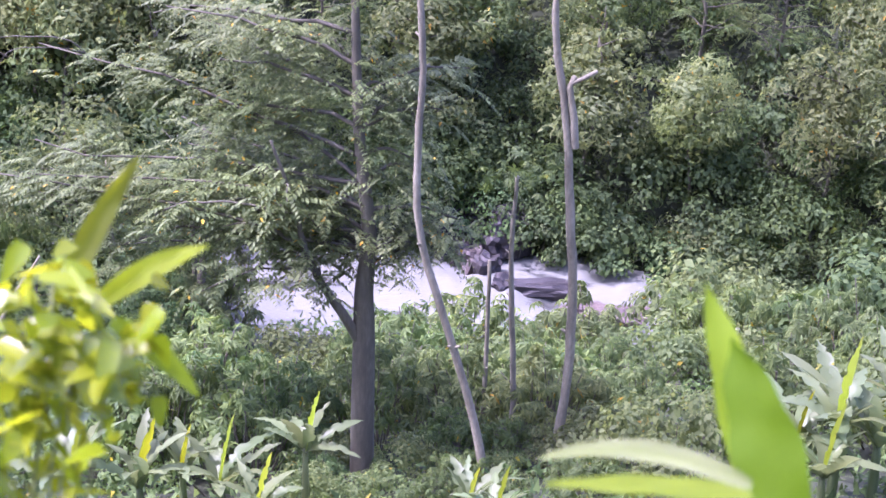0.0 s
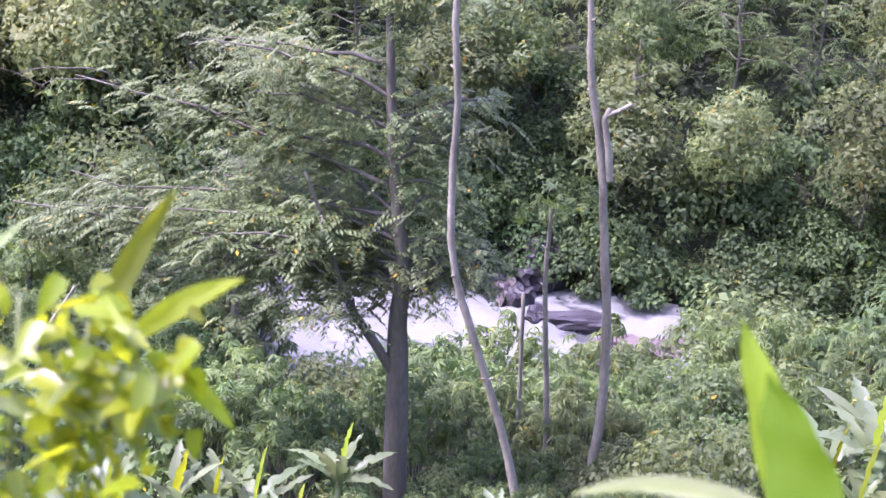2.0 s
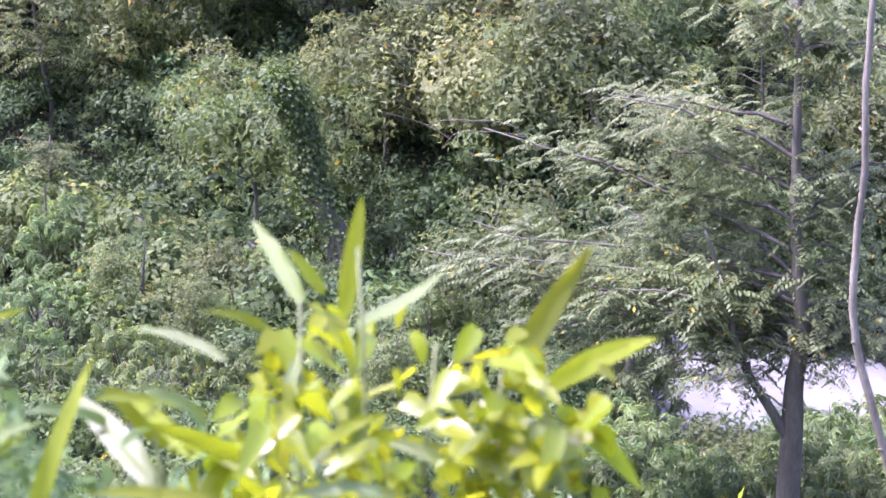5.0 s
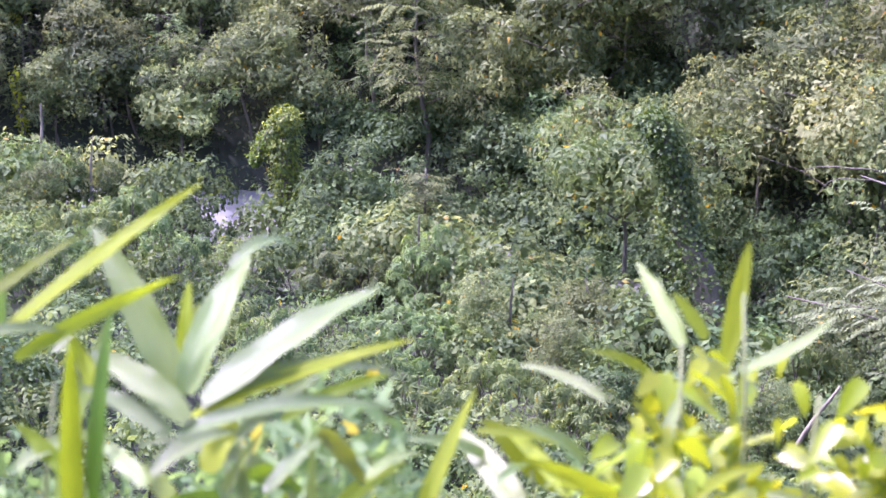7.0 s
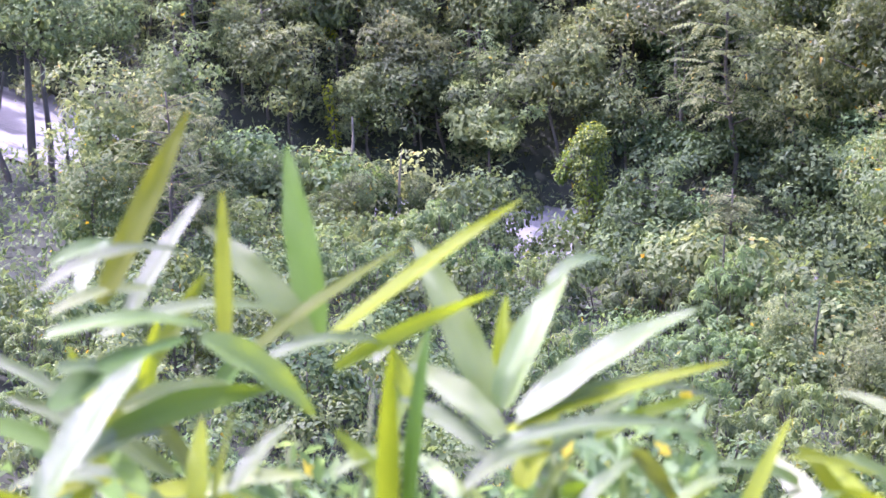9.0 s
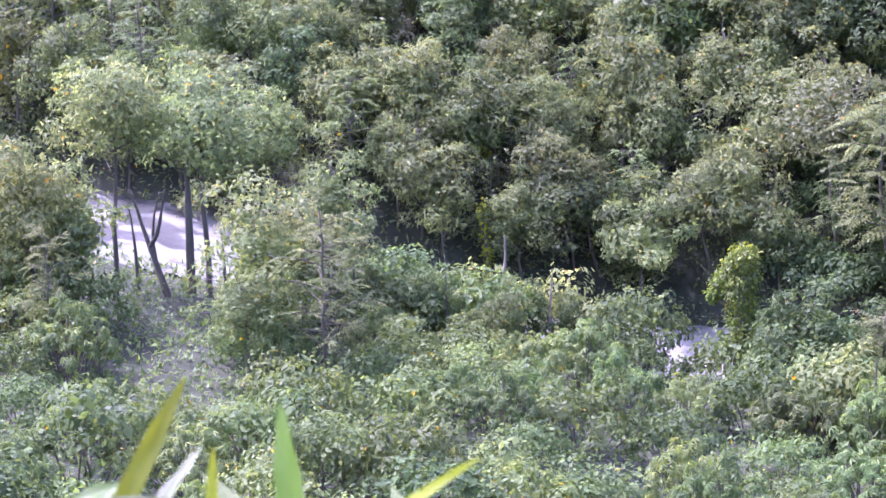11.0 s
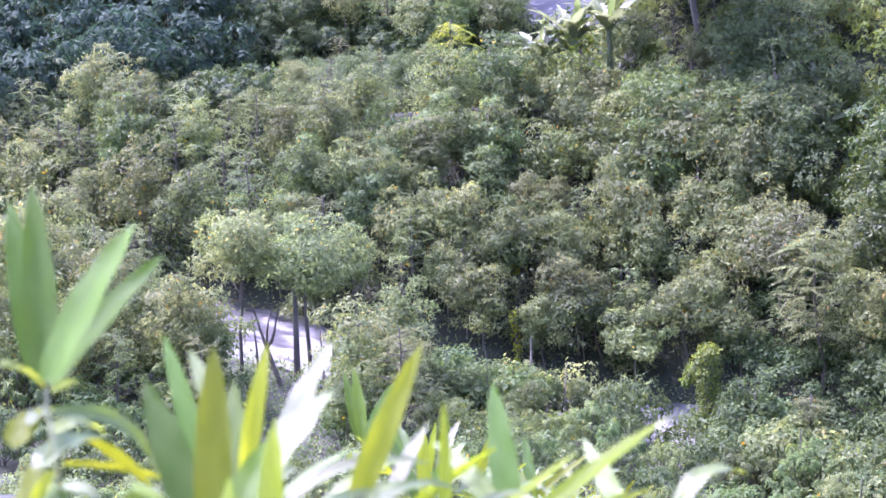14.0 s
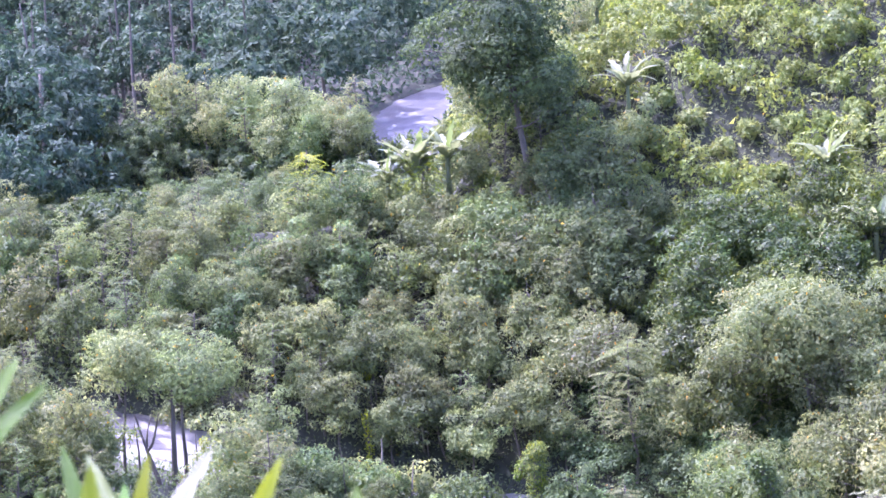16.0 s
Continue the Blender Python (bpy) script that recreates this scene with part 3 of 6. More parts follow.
def star_bush_meshes(rng, r, h, material, heads=32, size=0.33):
    """A tall shrub of thin stems, each with a whorl of hand-shaped leaves."""
    wood, crown = [], []
    for i in range(heads):
        ang, d = i * 2.4 + rng.random() * 0.5, r * math.sqrt((i + 0.5) / heads)
        c = np.array([math.cos(ang) * d, math.sin(ang) * d, h * (1 - 0.45 * (d / r) ** 2) * (0.62 + 0.5 * rng.random())])
        wood.append(tube(bent(rng, (c[0] * 0.35, c[1] * 0.35, -0.4), c, 4, 0.2), np.linspace(0.03, 0.012, 4), 4))
        n = 8
        dd = rand_dirs(rng, n)
        dd[:, 2] = np.abs(dd[:, 2]) * 0.9
        base = c + dd * np.array([0.36, 0.36, 0.26]) * (0.6 + 0.5 * rng.random((n, 1))) - np.array([0, 0, 0.5]) * rng.random((n, 1))
        crown.append(star_leaves(rng, base, unit(dd + np.array([0, 0, 0.5])), size))
    v, f = joined(crown)
    return quads_to_mesh("branchwork", wood, M_BARK), to_mesh("foliage", v, f, material)


def frond_tree_meshes(rng, height, spread, material, heads=26, per=7, length=0.85, trunk_r=0.1, leaflet=0.16):
    """A slender tree with layered branches that end in sprays of feather leaves."""
    spine = bent(rng, (0, 0, -0.8), (rng.normal() * 0.25, rng.normal() * 0.25, height * 0.95), 9, 0.1)
    wood, crown = [tube(spine, np.linspace(trunk_r, trunk_r * 0.3, 9))], []
    for i in range(heads):
        t = 0.38 + 0.6 * (i + rng.random()) / heads
        k = min(int(t * 8), 7)
        p = spine[k] + (spine[k + 1] - spine[k]) * (t * 8 - k)
        ang = i * 2.4 + rng.random()
        reach = spread * (1.15 - 0.75 * (t - 0.38) / 0.6) * (0.35 + 0.65 * rng.random())
        c = p + np.array([math.cos(ang) * reach, math.sin(ang) * reach, reach * 0.25])
        wood.append(tube(bent(rng, p, c, 5, 0.15), np.linspace(trunk_r * 0.3, 0.012, 5), 5))
        for q in range(per):
            w = unit(np.array([math.cos(ang), math.sin(ang), 0.25]) * 0.5 + rand_dirs(rng, 1)[0] * np.array([1, 1, 0.45]))
            crown.append(frond(rng, p + (c - p) * rng.uniform(0.45, 1.0), w, length * rng.uniform(0.7, 1.2), 9, leaflet))
    v, f = joined(crown)
    return quads_to_mesh("trunk", wood, M_BARK), to_mesh("crown", v, f, material)


# ---- the valley's trees and shrubs ----
rng = np.random.default_rng(7)
TREES = {}
for key, mat, label, args in (
        ("grey", M_GREY, "grey-green broadleaf tree with thin crown on the slope", dict(size=0.24, per=84, clumps=21)),
        ("deep", M_DEEP, "dark green dense tree among the valley forest", dict(size=0.25, per=86, clumps=20)),
        ("olive", M_OLIVE, "olive green tree with yellowing leaves on the slope", dict(size=0.23, per=88, clumps=20)),
        ("fresh", M_FRESH, "fresh green young tree in the valley forest", dict(size=0.25, per=86, clumps=19))):
    TREES[key] = [prototype("tree", label, "tree", "valley trees", *tree_meshes(rng, 8.0, 2.2, mat, low=0.2, **args)) for _ in range(3)]
TREES["frond"] = [prototype("tree", "slender tree with layered feather-shaped leaves", "tree", "valley trees", *frond_tree_meshes(rng, 7.0, 2.4, mat)) for mat in (M_GREY, M_FRESH)]
BUSHES = {}
for key, mat, label, args in (
        ("grey", M_GREY, "grey-green shrub on the valley floor", dict(size=0.16, per=135)),
        ("deep", M_DEEP, "dark green shrub overgrown with creepers", dict(size=0.165, per=135, narrow=0.6)),
        ("fresh", M_FRESH, "fresh green leafy shrub on the valley floor", dict(size=0.17, per=125, narrow=0.5)),
        ("olive", M_OLIVE, "olive green shrub on the valley floor", dict(size=0.155, per=135))):
    BUSHES[key] = [prototype("shrub", label, "shrub", "valley shrubs", *bush_meshes(rng, 1.7, 2.4, mat, **args), names=("branchwork", "foliage")) for _ in range(2)]
BUSHES["star"] = [prototype("shrub", "light green shrub with hand-shaped leaves near the river", "shrub", "valley shrubs", *star_bush_meshes(rng, 1.6, 2.7, M_FRESH), names=("branchwork", "foliage")) for _ in range(2)]
BUSHES["star_grey"] = [prototype("shrub", "grey-green shrub with drooping hand-shaped leaves", "shrub", "valley shrubs", *star_bush_meshes(rng, 1.6, 2.6, M_GREY), names=("branchwork", "foliage")) for _ in range(1)]

T, S = TREES, BUSHES


def in_gap(x, y, u):
    """Openings kept in the growth so that the camera sees river and creeper-clad stump."""
    b, d = bearing(x, y)
    near_stump = (29.3 < b < 30.5 and -13 < u < 0) or (x + 37.4) ** 2 + (y - 66) ** 2 < 12
    c, e = bearing(x, y, 24.8, -33.6)
    near_pool = (x + 59.5) ** 2 + (y - 56.5) ** 2 < 54 or (41.0 < c < 44.1 and 104 < e < 142) or (44.6 < b < 46.6 and 66 < d < 98)
    return (-7.4 < b < 6.6 and u > -9.5) or near_stump or near_pool


def hides_river(x, y):
    """On the camera's later line of sight to the upper river, kept clear."""
    b, d = bearing(x, y, 24.8, -33.6)
    return 33.0 < b < 36.1 and 136 < d < 223


def banana_bed(x, y):
    """Slope places cleared of shrubs so that the camera sees the banana plants."""
    b, d = bearing(x, y)
    return d < 41.5 and (2.5 < b < 13 or b < -9)


# Shrubs of the near bank, in front of the rapids and the forest.
plant_all(S["star_grey"] + S["star"] + S["star"] + S["grey"], scatter(rng, 70, (-12, 26), (28, 74), 2.3,
          lambda x, y, u: -40 < u < -7 and -17 < bearing(x, y)[0] < 9 and bearing(x, y)[1] > (45 if -5.5 < bearing(x, y)[0] < 4.2 else 39.5) and not banana_bed(x, y) and not in_gap(x, y, u)), rng, 0.85, 1.2)
plant_all(S["star"] + S["fresh"] + S["deep"] + S["fresh"] + S["star"], scatter(rng, 150, (-75, 0), (28, 78), 2.3,
          lambda x, y, u: -40 < u < -4.8 and 9 < bearing(x, y)[0] < 58 and bearing(x, y)[1] > 38 and not banana_bed(x, y) and not in_gap(x, y, u)), rng, 0.8, 1.3)
# A thick hedge of shrubs along the water's edge.
plant_all(S["deep"] + S["grey"] + S["deep"] + S["fresh"], scatter(rng, 42, (-40, -8), (50, 76), 1.35,
          lambda x, y, u: -6.0 < u < -3.5 and 9 < bearing(x, y)[0] < 28.2), rng, 1.3, 1.75)
plant_all(S["grey"] + S["deep"] + S["star_grey"] + S["fresh"], scatter(rng, 80, (-115, 22), (44, 80), 1.9,
          lambda x, y, u: -6.5 < u < -3.4 and -17 < bearing(x, y)[0] < 66 and not in_gap(x, y, u)), rng, 1.2, 1.75)
plant_all(S["star"] + S["grey"], scatter(rng, 14, (-4, 5), (38, 45), 1.5, lambda x, y, u: -5.5 < bearing(x, y)[0] < 4.2 and 37 < bearing(x, y)[1] < 44.5), rng, 0.42, 0.6)
# The far bank above the rapids.
thicket("far_bank_thicket", "dark green thicket along the far bank", S["deep"], scatter(rng, 34, (-50, 40), (60, 110), 2.3,
        lambda x, y, u: 3.0 < u < 20 and -17 < bearing(x, y)[0] < 30), rng, 0.8, 1.4)
thicket("far_slope_thicket", "grey-green thicket on the far bank", S["grey"], scatter(rng, 30, (-50, 40), (60, 110), 2.3,
        lambda x, y, u: 4.0 < u < 20 and -17 < bearing(x, y)[0] < 30), rng, 0.8, 1.4)
KINDS = T["grey"] + T["frond"] + T["olive"] + T["grey"] + T["fresh"] + T["olive"]
front, back = front_and_back(scatter(rng, 135, (-60, 40), (60, 130), 2.7, lambda x, y, u: 4.5 < u < (24 if bearing(x, y)[0] > 14 else 34) and -17 < bearing(x, y)[0] < 29), 13.5)
plant_all(KINDS, front, rng, 0.75, 1.2)
grove("far_bank_trees", "grey-green forest trees higher on the far bank", KINDS, back, rng, 0.75, 1.2)
# Trees of the near bank that hide the river.
plant_all(T["grey"] + T["deep"] + T["frond"], scatter(rng, 22, (-48, -8), (44, 80), 2.3,
          lambda x, y, u: -11 < u < -3.6 and 8.5 < bearing(x, y)[0] < 43 and not 24 < bearing(x, y)[0] < 33.5 and not in_gap(x, y, u)), rng, 0.35, 0.58)
plant_all(T["grey"] + T["frond"] + T["olive"] + T["frond"], scatter(rng, 100, (-112, -40), (34, 75), 2.5,
          lambda x, y, u: -20 < u < -3.5 and 41 < bearing(x, y)[0] < 64 and not in_gap(x, y, u)), rng, 0.65, 1.05)
# The spur in the river's bend.
KINDS = T["grey"] + T["frond"] + T["olive"] + T["grey"] + T["frond"] + T["fresh"] + T["frond"]
front, back = front_and_back(scatter(rng, 200, (-98, -30), (60, 120), 2.5, lambda x, y, u: 4.0 < u < 60 and 27.5 < bearing(x, y)[0] < 56 and not hides_river(x, y)), 15.0)
plant_all(KINDS, front, rng, 0.65, 1.05)
# Back trees scaled down to keep the camera's view over the spur open.
LOW = [p for p in back if bearing(p[0], p[1], 24.8, -33.6)[1] > 150 and bearing(p[0], p[1], 24.8, -33.6)[0] > 34]
grove("spur_trees", "grey-green trees over the spur in the river bend", KINDS, [p for p in back if p not in LOW], rng, 0.6, 0.95)
grove("low_spur_trees", "low young trees on the far side of the spur", T["frond"] + T["deep"] + T["grey"] + T["frond"], LOW, rng, 0.42, 0.62)
plant_all(T["frond"] + T["grey"] + T["deep"] + T["grey"], scatter(rng, 36, (-75, -36), (62, 92), 2.3,
          lambda x, y, u: 3.6 < u < 14 and 31 < bearing(x, y)[0] < 45), rng, 0.55, 0.85)
thicket("spur_thicket", "olive green thicket between the trees of the spur", S["olive"], scatter(rng, 30, (-95, -30), (60, 120), 2.6,
        lambda x, y, u: 3.4 < u < 60 and 27.5 < bearing(x, y)[0] < 56), rng, 0.8, 1.4)
thicket("water_edge_thicket", "dark green shrubs hanging over the far water's edge", S["deep"], scatter(rng, 40, (-12, 24), (60, 80), 1.7,
        lambda x, y, u: 4.2 < u < 8.5 and -17 < bearing(x, y)[0] < 8), rng, 0.95, 1.35)
thicket("shaded_bank_shrubs", "dark green shrubs over the soil of the far bank", S["deep"] + S["grey"], scatter(rng, 62, (-42, -8), (58, 92), 1.8,
        lambda x, y, u: 2.4 < u < 11 and 8.5 < bearing(x, y)[0] < (27.5 if u < 4.5 else 31)), rng, 1.0, 1.45)
thicket("spur_shrubs", "fresh green shrubs on the open part of the spur", S["fresh"], scatter(rng, 26, (-75, -48), (78, 108), 2.4,
        lambda x, y, u: u > 4 and 32.4 < bearing(x, y, 24.8, -33.6)[0] < 37 and 128 < bearing(x, y, 24.8, -33.6)[1] < 166), rng, 0.75, 1.15)
plant_all(S["deep"], [(2.7, 71.0, -7.3), (3.8, 70.9, -7.4), (5.0, 70.7, -7.4), (6.2, 70.6, -7.5), (7.5, 70.2, -7.7), (1.6, 71.4, -7.0), (9.4, 69.4, -8.2), (10.7, 68.6, -8.4), (12.0, 67.9, -8.5), (13.4, 67.2, -8.6), (11.4, 70.0, -8.0), (9.9, 70.8, -7.6), (14.8, 66.6, -8.8)], rng, 1.0, 1.25)
plant_all(S["deep"] + S["grey"], [(x, y, gz(x, y)) for x, y in ((-9.0, 58.2), (-10.3, 58.5), (-11.5, 58.4), (-12.6, 59.2), (-10.0, 56.6), (-13.6, 58.6))], rng, 1.0, 1.3)
for group in (*T.values(), *S.values()):
    for ob in group:
        drop_thing(ob)


def woods(name, label, rng, places, material, low, high, size, per, slim=0.36):
    """A far wood as one object: crowns of leaf clumps on trunks."""
    pieces = []
    for x, y, z in places:
        h = rng.uniform(low, high)
        pieces.append(crown_cloud(rng, np.array([x, y, z + h * 0.62]), h * slim, h * 0.75, 7 * per, size, 9)[0])
    v, f = joined(pieces)
    ob = new(name, to_mesh(name, v, f, material))
    tagged(ob, label, "forest", kind="stuff")


woods("hillside_wood", "sunlit light green growth on the far hillside", rng, scatter(rng, 900, (-110, 10), (88, 215), 2.3,
      lambda x, y, u: u > 4 and 18 < bearing(x, y, 25, -33)[0] < 35.5 and bearing(x, y)[1] > 94 and not hides_river(x, y)), M_SUNNY, 1.8, 4.2, 0.34, 64, 0.52)
woods("olive_wood", "olive green trees on the far hillside", rng, scatter(rng, 80, (-105, 10), (92, 215), 5,
      lambda x, y, u: u > 4 and 18 < bearing(x, y, 25, -33)[0] < 35.5 and bearing(x, y)[1] > 104 and not hides_river(x, y)), M_OLIVE, 3, 6, 0.36, 130)
# Deep green instead of grey-green, to put the terrace's shade into the colour.
woods("terrace_wood", "grey-green trees on the terrace in the river bend", rng, scatter(rng, 190, (-128, -80), (62, 118), 2.6,
      lambda x, y, u: u > 4 and bearing(x, y, 25, -33)[0] < 51 and not hides_river(x, y)), M_DEEP, 2, 4.2, 0.4, 100, 0.5)
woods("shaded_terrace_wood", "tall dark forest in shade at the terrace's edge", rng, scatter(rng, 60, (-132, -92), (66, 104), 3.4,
      lambda x, y, u: u > 4 and 44.2 < bearing(x, y, 25, -33)[0] < 52 and 160 < bearing(x, y, 25, -33)[1] < 205), M_SHADE_GREEN, 7, 11, 0.5, 120, 0.3)
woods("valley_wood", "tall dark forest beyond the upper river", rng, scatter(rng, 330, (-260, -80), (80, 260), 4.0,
      lambda x, y, u: (u < -5 or u > 5) and 33.8 < bearing(x, y, 25, -33)[0] < 49 and bearing(x, y, 25, -33)[1] > 200 and not hides_river(x, y)), M_SHADE_GREEN, 8, 15, 0.64, 115, 0.26)


def undergrowth(name, label, rng, n, xr, yr, keep, material, size, lift):
    """Low growth that covers the soil, as one object."""
    x, y = rng.uniform(*xr, n), rng.uniform(*yr, n)
    z, u = ground(x, y)
    b = np.degrees(np.arctan2(-x, y))
    m = keep(b, np.hypot(x, y), u)
    x, y, z = x[m], y[m], z[m]
    k = len(x)
    base = np.stack([x, y, z + lift * rng.random(k)], 1)
    s = size * (0.5 + rng.random(k))
    v, f = flakes(base, unit(rand_dirs(rng, k) + np.array([0, 0, 0.25])), unit(rand_dirs(rng, k) * 0.6 + np.array([0, 0, 1.0])), s, s * 0.55)
    tagged(new(name, to_mesh(name, v, f, material)), label, "undergrowth", kind="stuff")


undergrowth("bank_undergrowth", "low leafy undergrowth on the near bank", rng, 150000, (-70, 30), (20, 80),
            lambda b, d, u: (u < -3.6) & (u > -50) & (b > -18) & (b < 56) & (d > 26), M_FRESH, 0.22, 0.7)
undergrowth("slope_undergrowth", "dark low undergrowth of the forested far bank", rng, 230000, (-95, 40), (58, 130),
            lambda b, d, u: (u > 3.0) & (u < 45) & (b > -18) & (b < 56), M_GREY, 0.25, 1.6)
undergrowth("far_undergrowth", "sunlit low growth of the far hillside", rng, 60000, (-100, 20), (88, 220),
            lambda b, d, u: (u > 4) & (d > 92) & (b > 0) & (b < 38), M_SUNNY, 0.6, 1.3)
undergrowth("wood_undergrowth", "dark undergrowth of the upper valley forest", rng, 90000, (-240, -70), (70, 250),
            lambda b, d, u: (np.abs(u) > 4) & (d > 112) & (b > 30) & (b < 56), M_SHADE_GREEN, 0.7, 1.5)
undergrowth("terrace_undergrowth", "dark undergrowth of the terrace in the river bend", rng, 90000, (-132, -72), (60, 125),
            lambda b, d, u: (u > 3.5) & (d > 88) & (b > 30), M_DEEP, 0.45, 1.2)
undergrowth("hill_undergrowth", "yellow-green brush on the slope below the bank", rng, 75000, (-30, -1), (4, 30),
            lambda b, d, u: (d > 7) & (d < 31) & (b > 10) & (b < 60), M_OLIVE, 0.2, 0.7)


# ---- the tree before the rapids, the bare trunks ----
def clear_trunk(name, label, group, pts, radii, material, category="tree trunk", sides=9, knots=0):
    """A bare trunk along points, with knots and stubs."""
    ob = thing(name, label, category, group, pose(*pts[0]))
    o = np.array(pts[0])
    line = smooth_line(np.array(pts, float) - o, 5)
    n = len(line)
    rad = np.interp(np.linspace(0, 1, n), np.linspace(0, 1, len(radii)), radii)
    rg = np.random.default_rng(int(abs(pts[0][0]) * 100) + n)
    rad = rad * (0.92 + 0.04 * rg.normal(size=n))
    line[1:-1] += rg.normal(size=(n - 2, 3)) * 0.008
    part("trunk", quads_to_mesh("trunk", [tube(line, rad, sides)], material), ob)
    for k in range(knots):
        i = int(rg.integers(3, n - 2))
        a = rg.uniform(0, 6.28)
        w = np.array([math.cos(a), math.sin(a), 0.5])
        part("stub", quads_to_mesh("stub", [tube(np.array([line[i], line[i] + w * (rad[i] + 0.05), line[i] + w * (rad[i] + 0.1)]), [rad[i] * 0.45, rad[i] * 0.35, rad[i] * 0.28], 6)], material), ob, "broken pale branch stub")
    return ob, line, rad


def main_tree():
    """The slender forked tree, with wide sprays of feather leaves."""
    rg = np.random.default_rng(3)
    x, y = -1.75, 42.17
    z = gz(x, y) - 0.3
    ob = thing("tree", "slender forked tree with grey-brown trunk and feathery grey-green leaves", "tree", "", pose(x, y, z))
    pts = np.array([(0.02, 0, 0), (0.0, 0, 2.3 - z), (-0.02, 0, 3.6 - z), (0.06, 0, 5.0 - z), (-0.22, 0, 7.5 - z), (-0.36, 0.1, 10.4 - z), (-0.5, 0.2, 13.6 - z)])
    line = smooth_line(pts, 4)
    rad = np.interp(np.linspace(0, 1, len(line)), [0, 0.3, 0.45, 0.6, 1], [0.30, 0.225, 0.19, 0.14, 0.05])
    part("trunk", quads_to_mesh("trunk", [tube(line, rad, 12)], M_BARK), ob)
    fork = smooth_line(np.array([(-0.02, 0, 2.15 - z), (-0.42, -0.2, 2.95 - z), (-0.95, -0.4, 3.85 - z), (-1.35, -0.5, 4.75 - z), (-1.6, -0.6, 5.9 - z), (-2.1, -0.8, 7.4 - z)]), 4)
    part("fork", quads_to_mesh("fork", [tube(fork, np.interp(np.linspace(0, 1, len(fork)), [0, 1], [0.14, 0.03]), 9)], M_BARK), ob)
    wood, crown = [], []
    def limb(start, end, r):
        l = bent(rg, start, end, 7, 0.14)
        l[:, 2] += np.sin(np.linspace(0, math.pi, 7)) * 0.25
        wood.append(tube(l, np.linspace(r, 0.015, 7), 6))
        return l
    for k in range(40):
        t = rg.uniform(0.42, 1.0)
        p = line[int(t * (len(line) - 1))]
        ang = math.pi + rg.normal() * 0.95 if rg.random() < 0.64 else rg.normal() * 0.8
        left = math.cos(ang) < 0
        reach = (rg.uniform(2.2, 9.6) if left else rg.uniform(0.8, 3.2)) * (1.12 - 0.3 * t)
        q = p + np.array([math.cos(ang) * reach, (abs(math.sin(ang)) * 0.5 + 0.06) * reach, reach * rg.uniform(-0.16, 0.26)])
        l = limb(p, q, 0.055)
        for i in range(int(20 + reach * 12)):
            s = rg.uniform(0.25, 1.0)
            b = l[min(int(s * 6), 5)] + rg.normal(size=3) * np.array([0.4, 0.4, 0.28])
            w = unit((q - p) * 0.12 + rg.normal(size=3) * np.array([1.0, 1.0, 0.35]))
            crown.append(frond(rg, b, w, rg.uniform(0.55, 1.0), 9, 0.165, 0.45, 0.45))
    for k in range(10):
        p = fork[int(rg.uniform(0.45, 1) * (len(fork) - 1))]
        q = p + np.array([rg.uniform(-3.2, 0.6), rg.uniform(-0.8, 0.8), rg.uniform(-0.9, 0.6)])
        l = limb(p, q, 0.035)
        for i in range(22):
            b = l[int(rg.integers(1, 7))] + rg.normal(size=3) * 0.3
            crown.append(frond(rg, b, unit(rg.normal(size=3) * np.array([1, 1, 0.35])), rg.uniform(0.6, 0.95), 8, 0.2, 0.5, 0.45))
    part("limb", quads_to_mesh("limb", wood, M_BARK), ob)
    v, f = joined(crown)
    part("crown", to_mesh("crown", v, f, M_ASH), ob)


main_tree()
BARE = "bare trunks before the rapids"
clear_trunk("bare_tree", "tall thin bare leaning trunk with pale bark", BARE, [(1.31, 40.9, -2.61), (1.18, 40.9, -0.58), (0.51, 40.9, 2.2), (-0.46, 40.9, 5.25), (-0.63, 40.9, 7.19), (-0.57, 40.9, 9.32), (-0.67, 40.9, 11.08), (-0.65, 41.0, 14.13)], [0.13, 0.1, 0.085, 0.07], M_PALE, knots=7)
sprig_tree, sprig_line, _ = clear_trunk("bare_tree", "thin bare trunk with leafy sprig at its top", BARE, [(1.8, 45.17, -5.0), (1.84, 45.17, -3.2), (1.9, 45.17, -0.6), (1.72, 45.17, 2.2), (1.66, 45.17, 4.0), (1.72, 45.17, 5.4)], [0.11, 0.09, 0.07, 0.05], M_PALE, knots=5)
rs = np.random.default_rng(6)
sv, sf = star_leaves(rs, sprig_line[-1] + rs.normal(size=(40, 3)) * np.array([0.5, 0.35, 0.3]) + np.array([0.05, 0, 0.1]), rs.normal(size=(40, 3)) + np.array([0, 0, 0.5]), 0.3)
tagged(part("sprig", to_mesh("sprig", sv, sf, M_FRESH), sprig_tree), "light green leaves at the broken top", kind="stuff")
bare, bare_line, bare_rad = clear_trunk("bare_tree", "tall bare pale trunk with a broken side branch", BARE, [(2.5, 43.1, -4.4), (2.72, 43.1, -2.3), (3.05, 43.1, 0.6), (3.08, 43.1, 3.2), (2.92, 43.1, 5.0), (2.72, 43.1, 7.2), (2.36, 43.1, 9.3), (2.25, 43.1, 11), (2.2, 43.2, 13.6)], [0.15, 0.125, 0.115, 0.09, 0.06], M_PALE, knots=6)
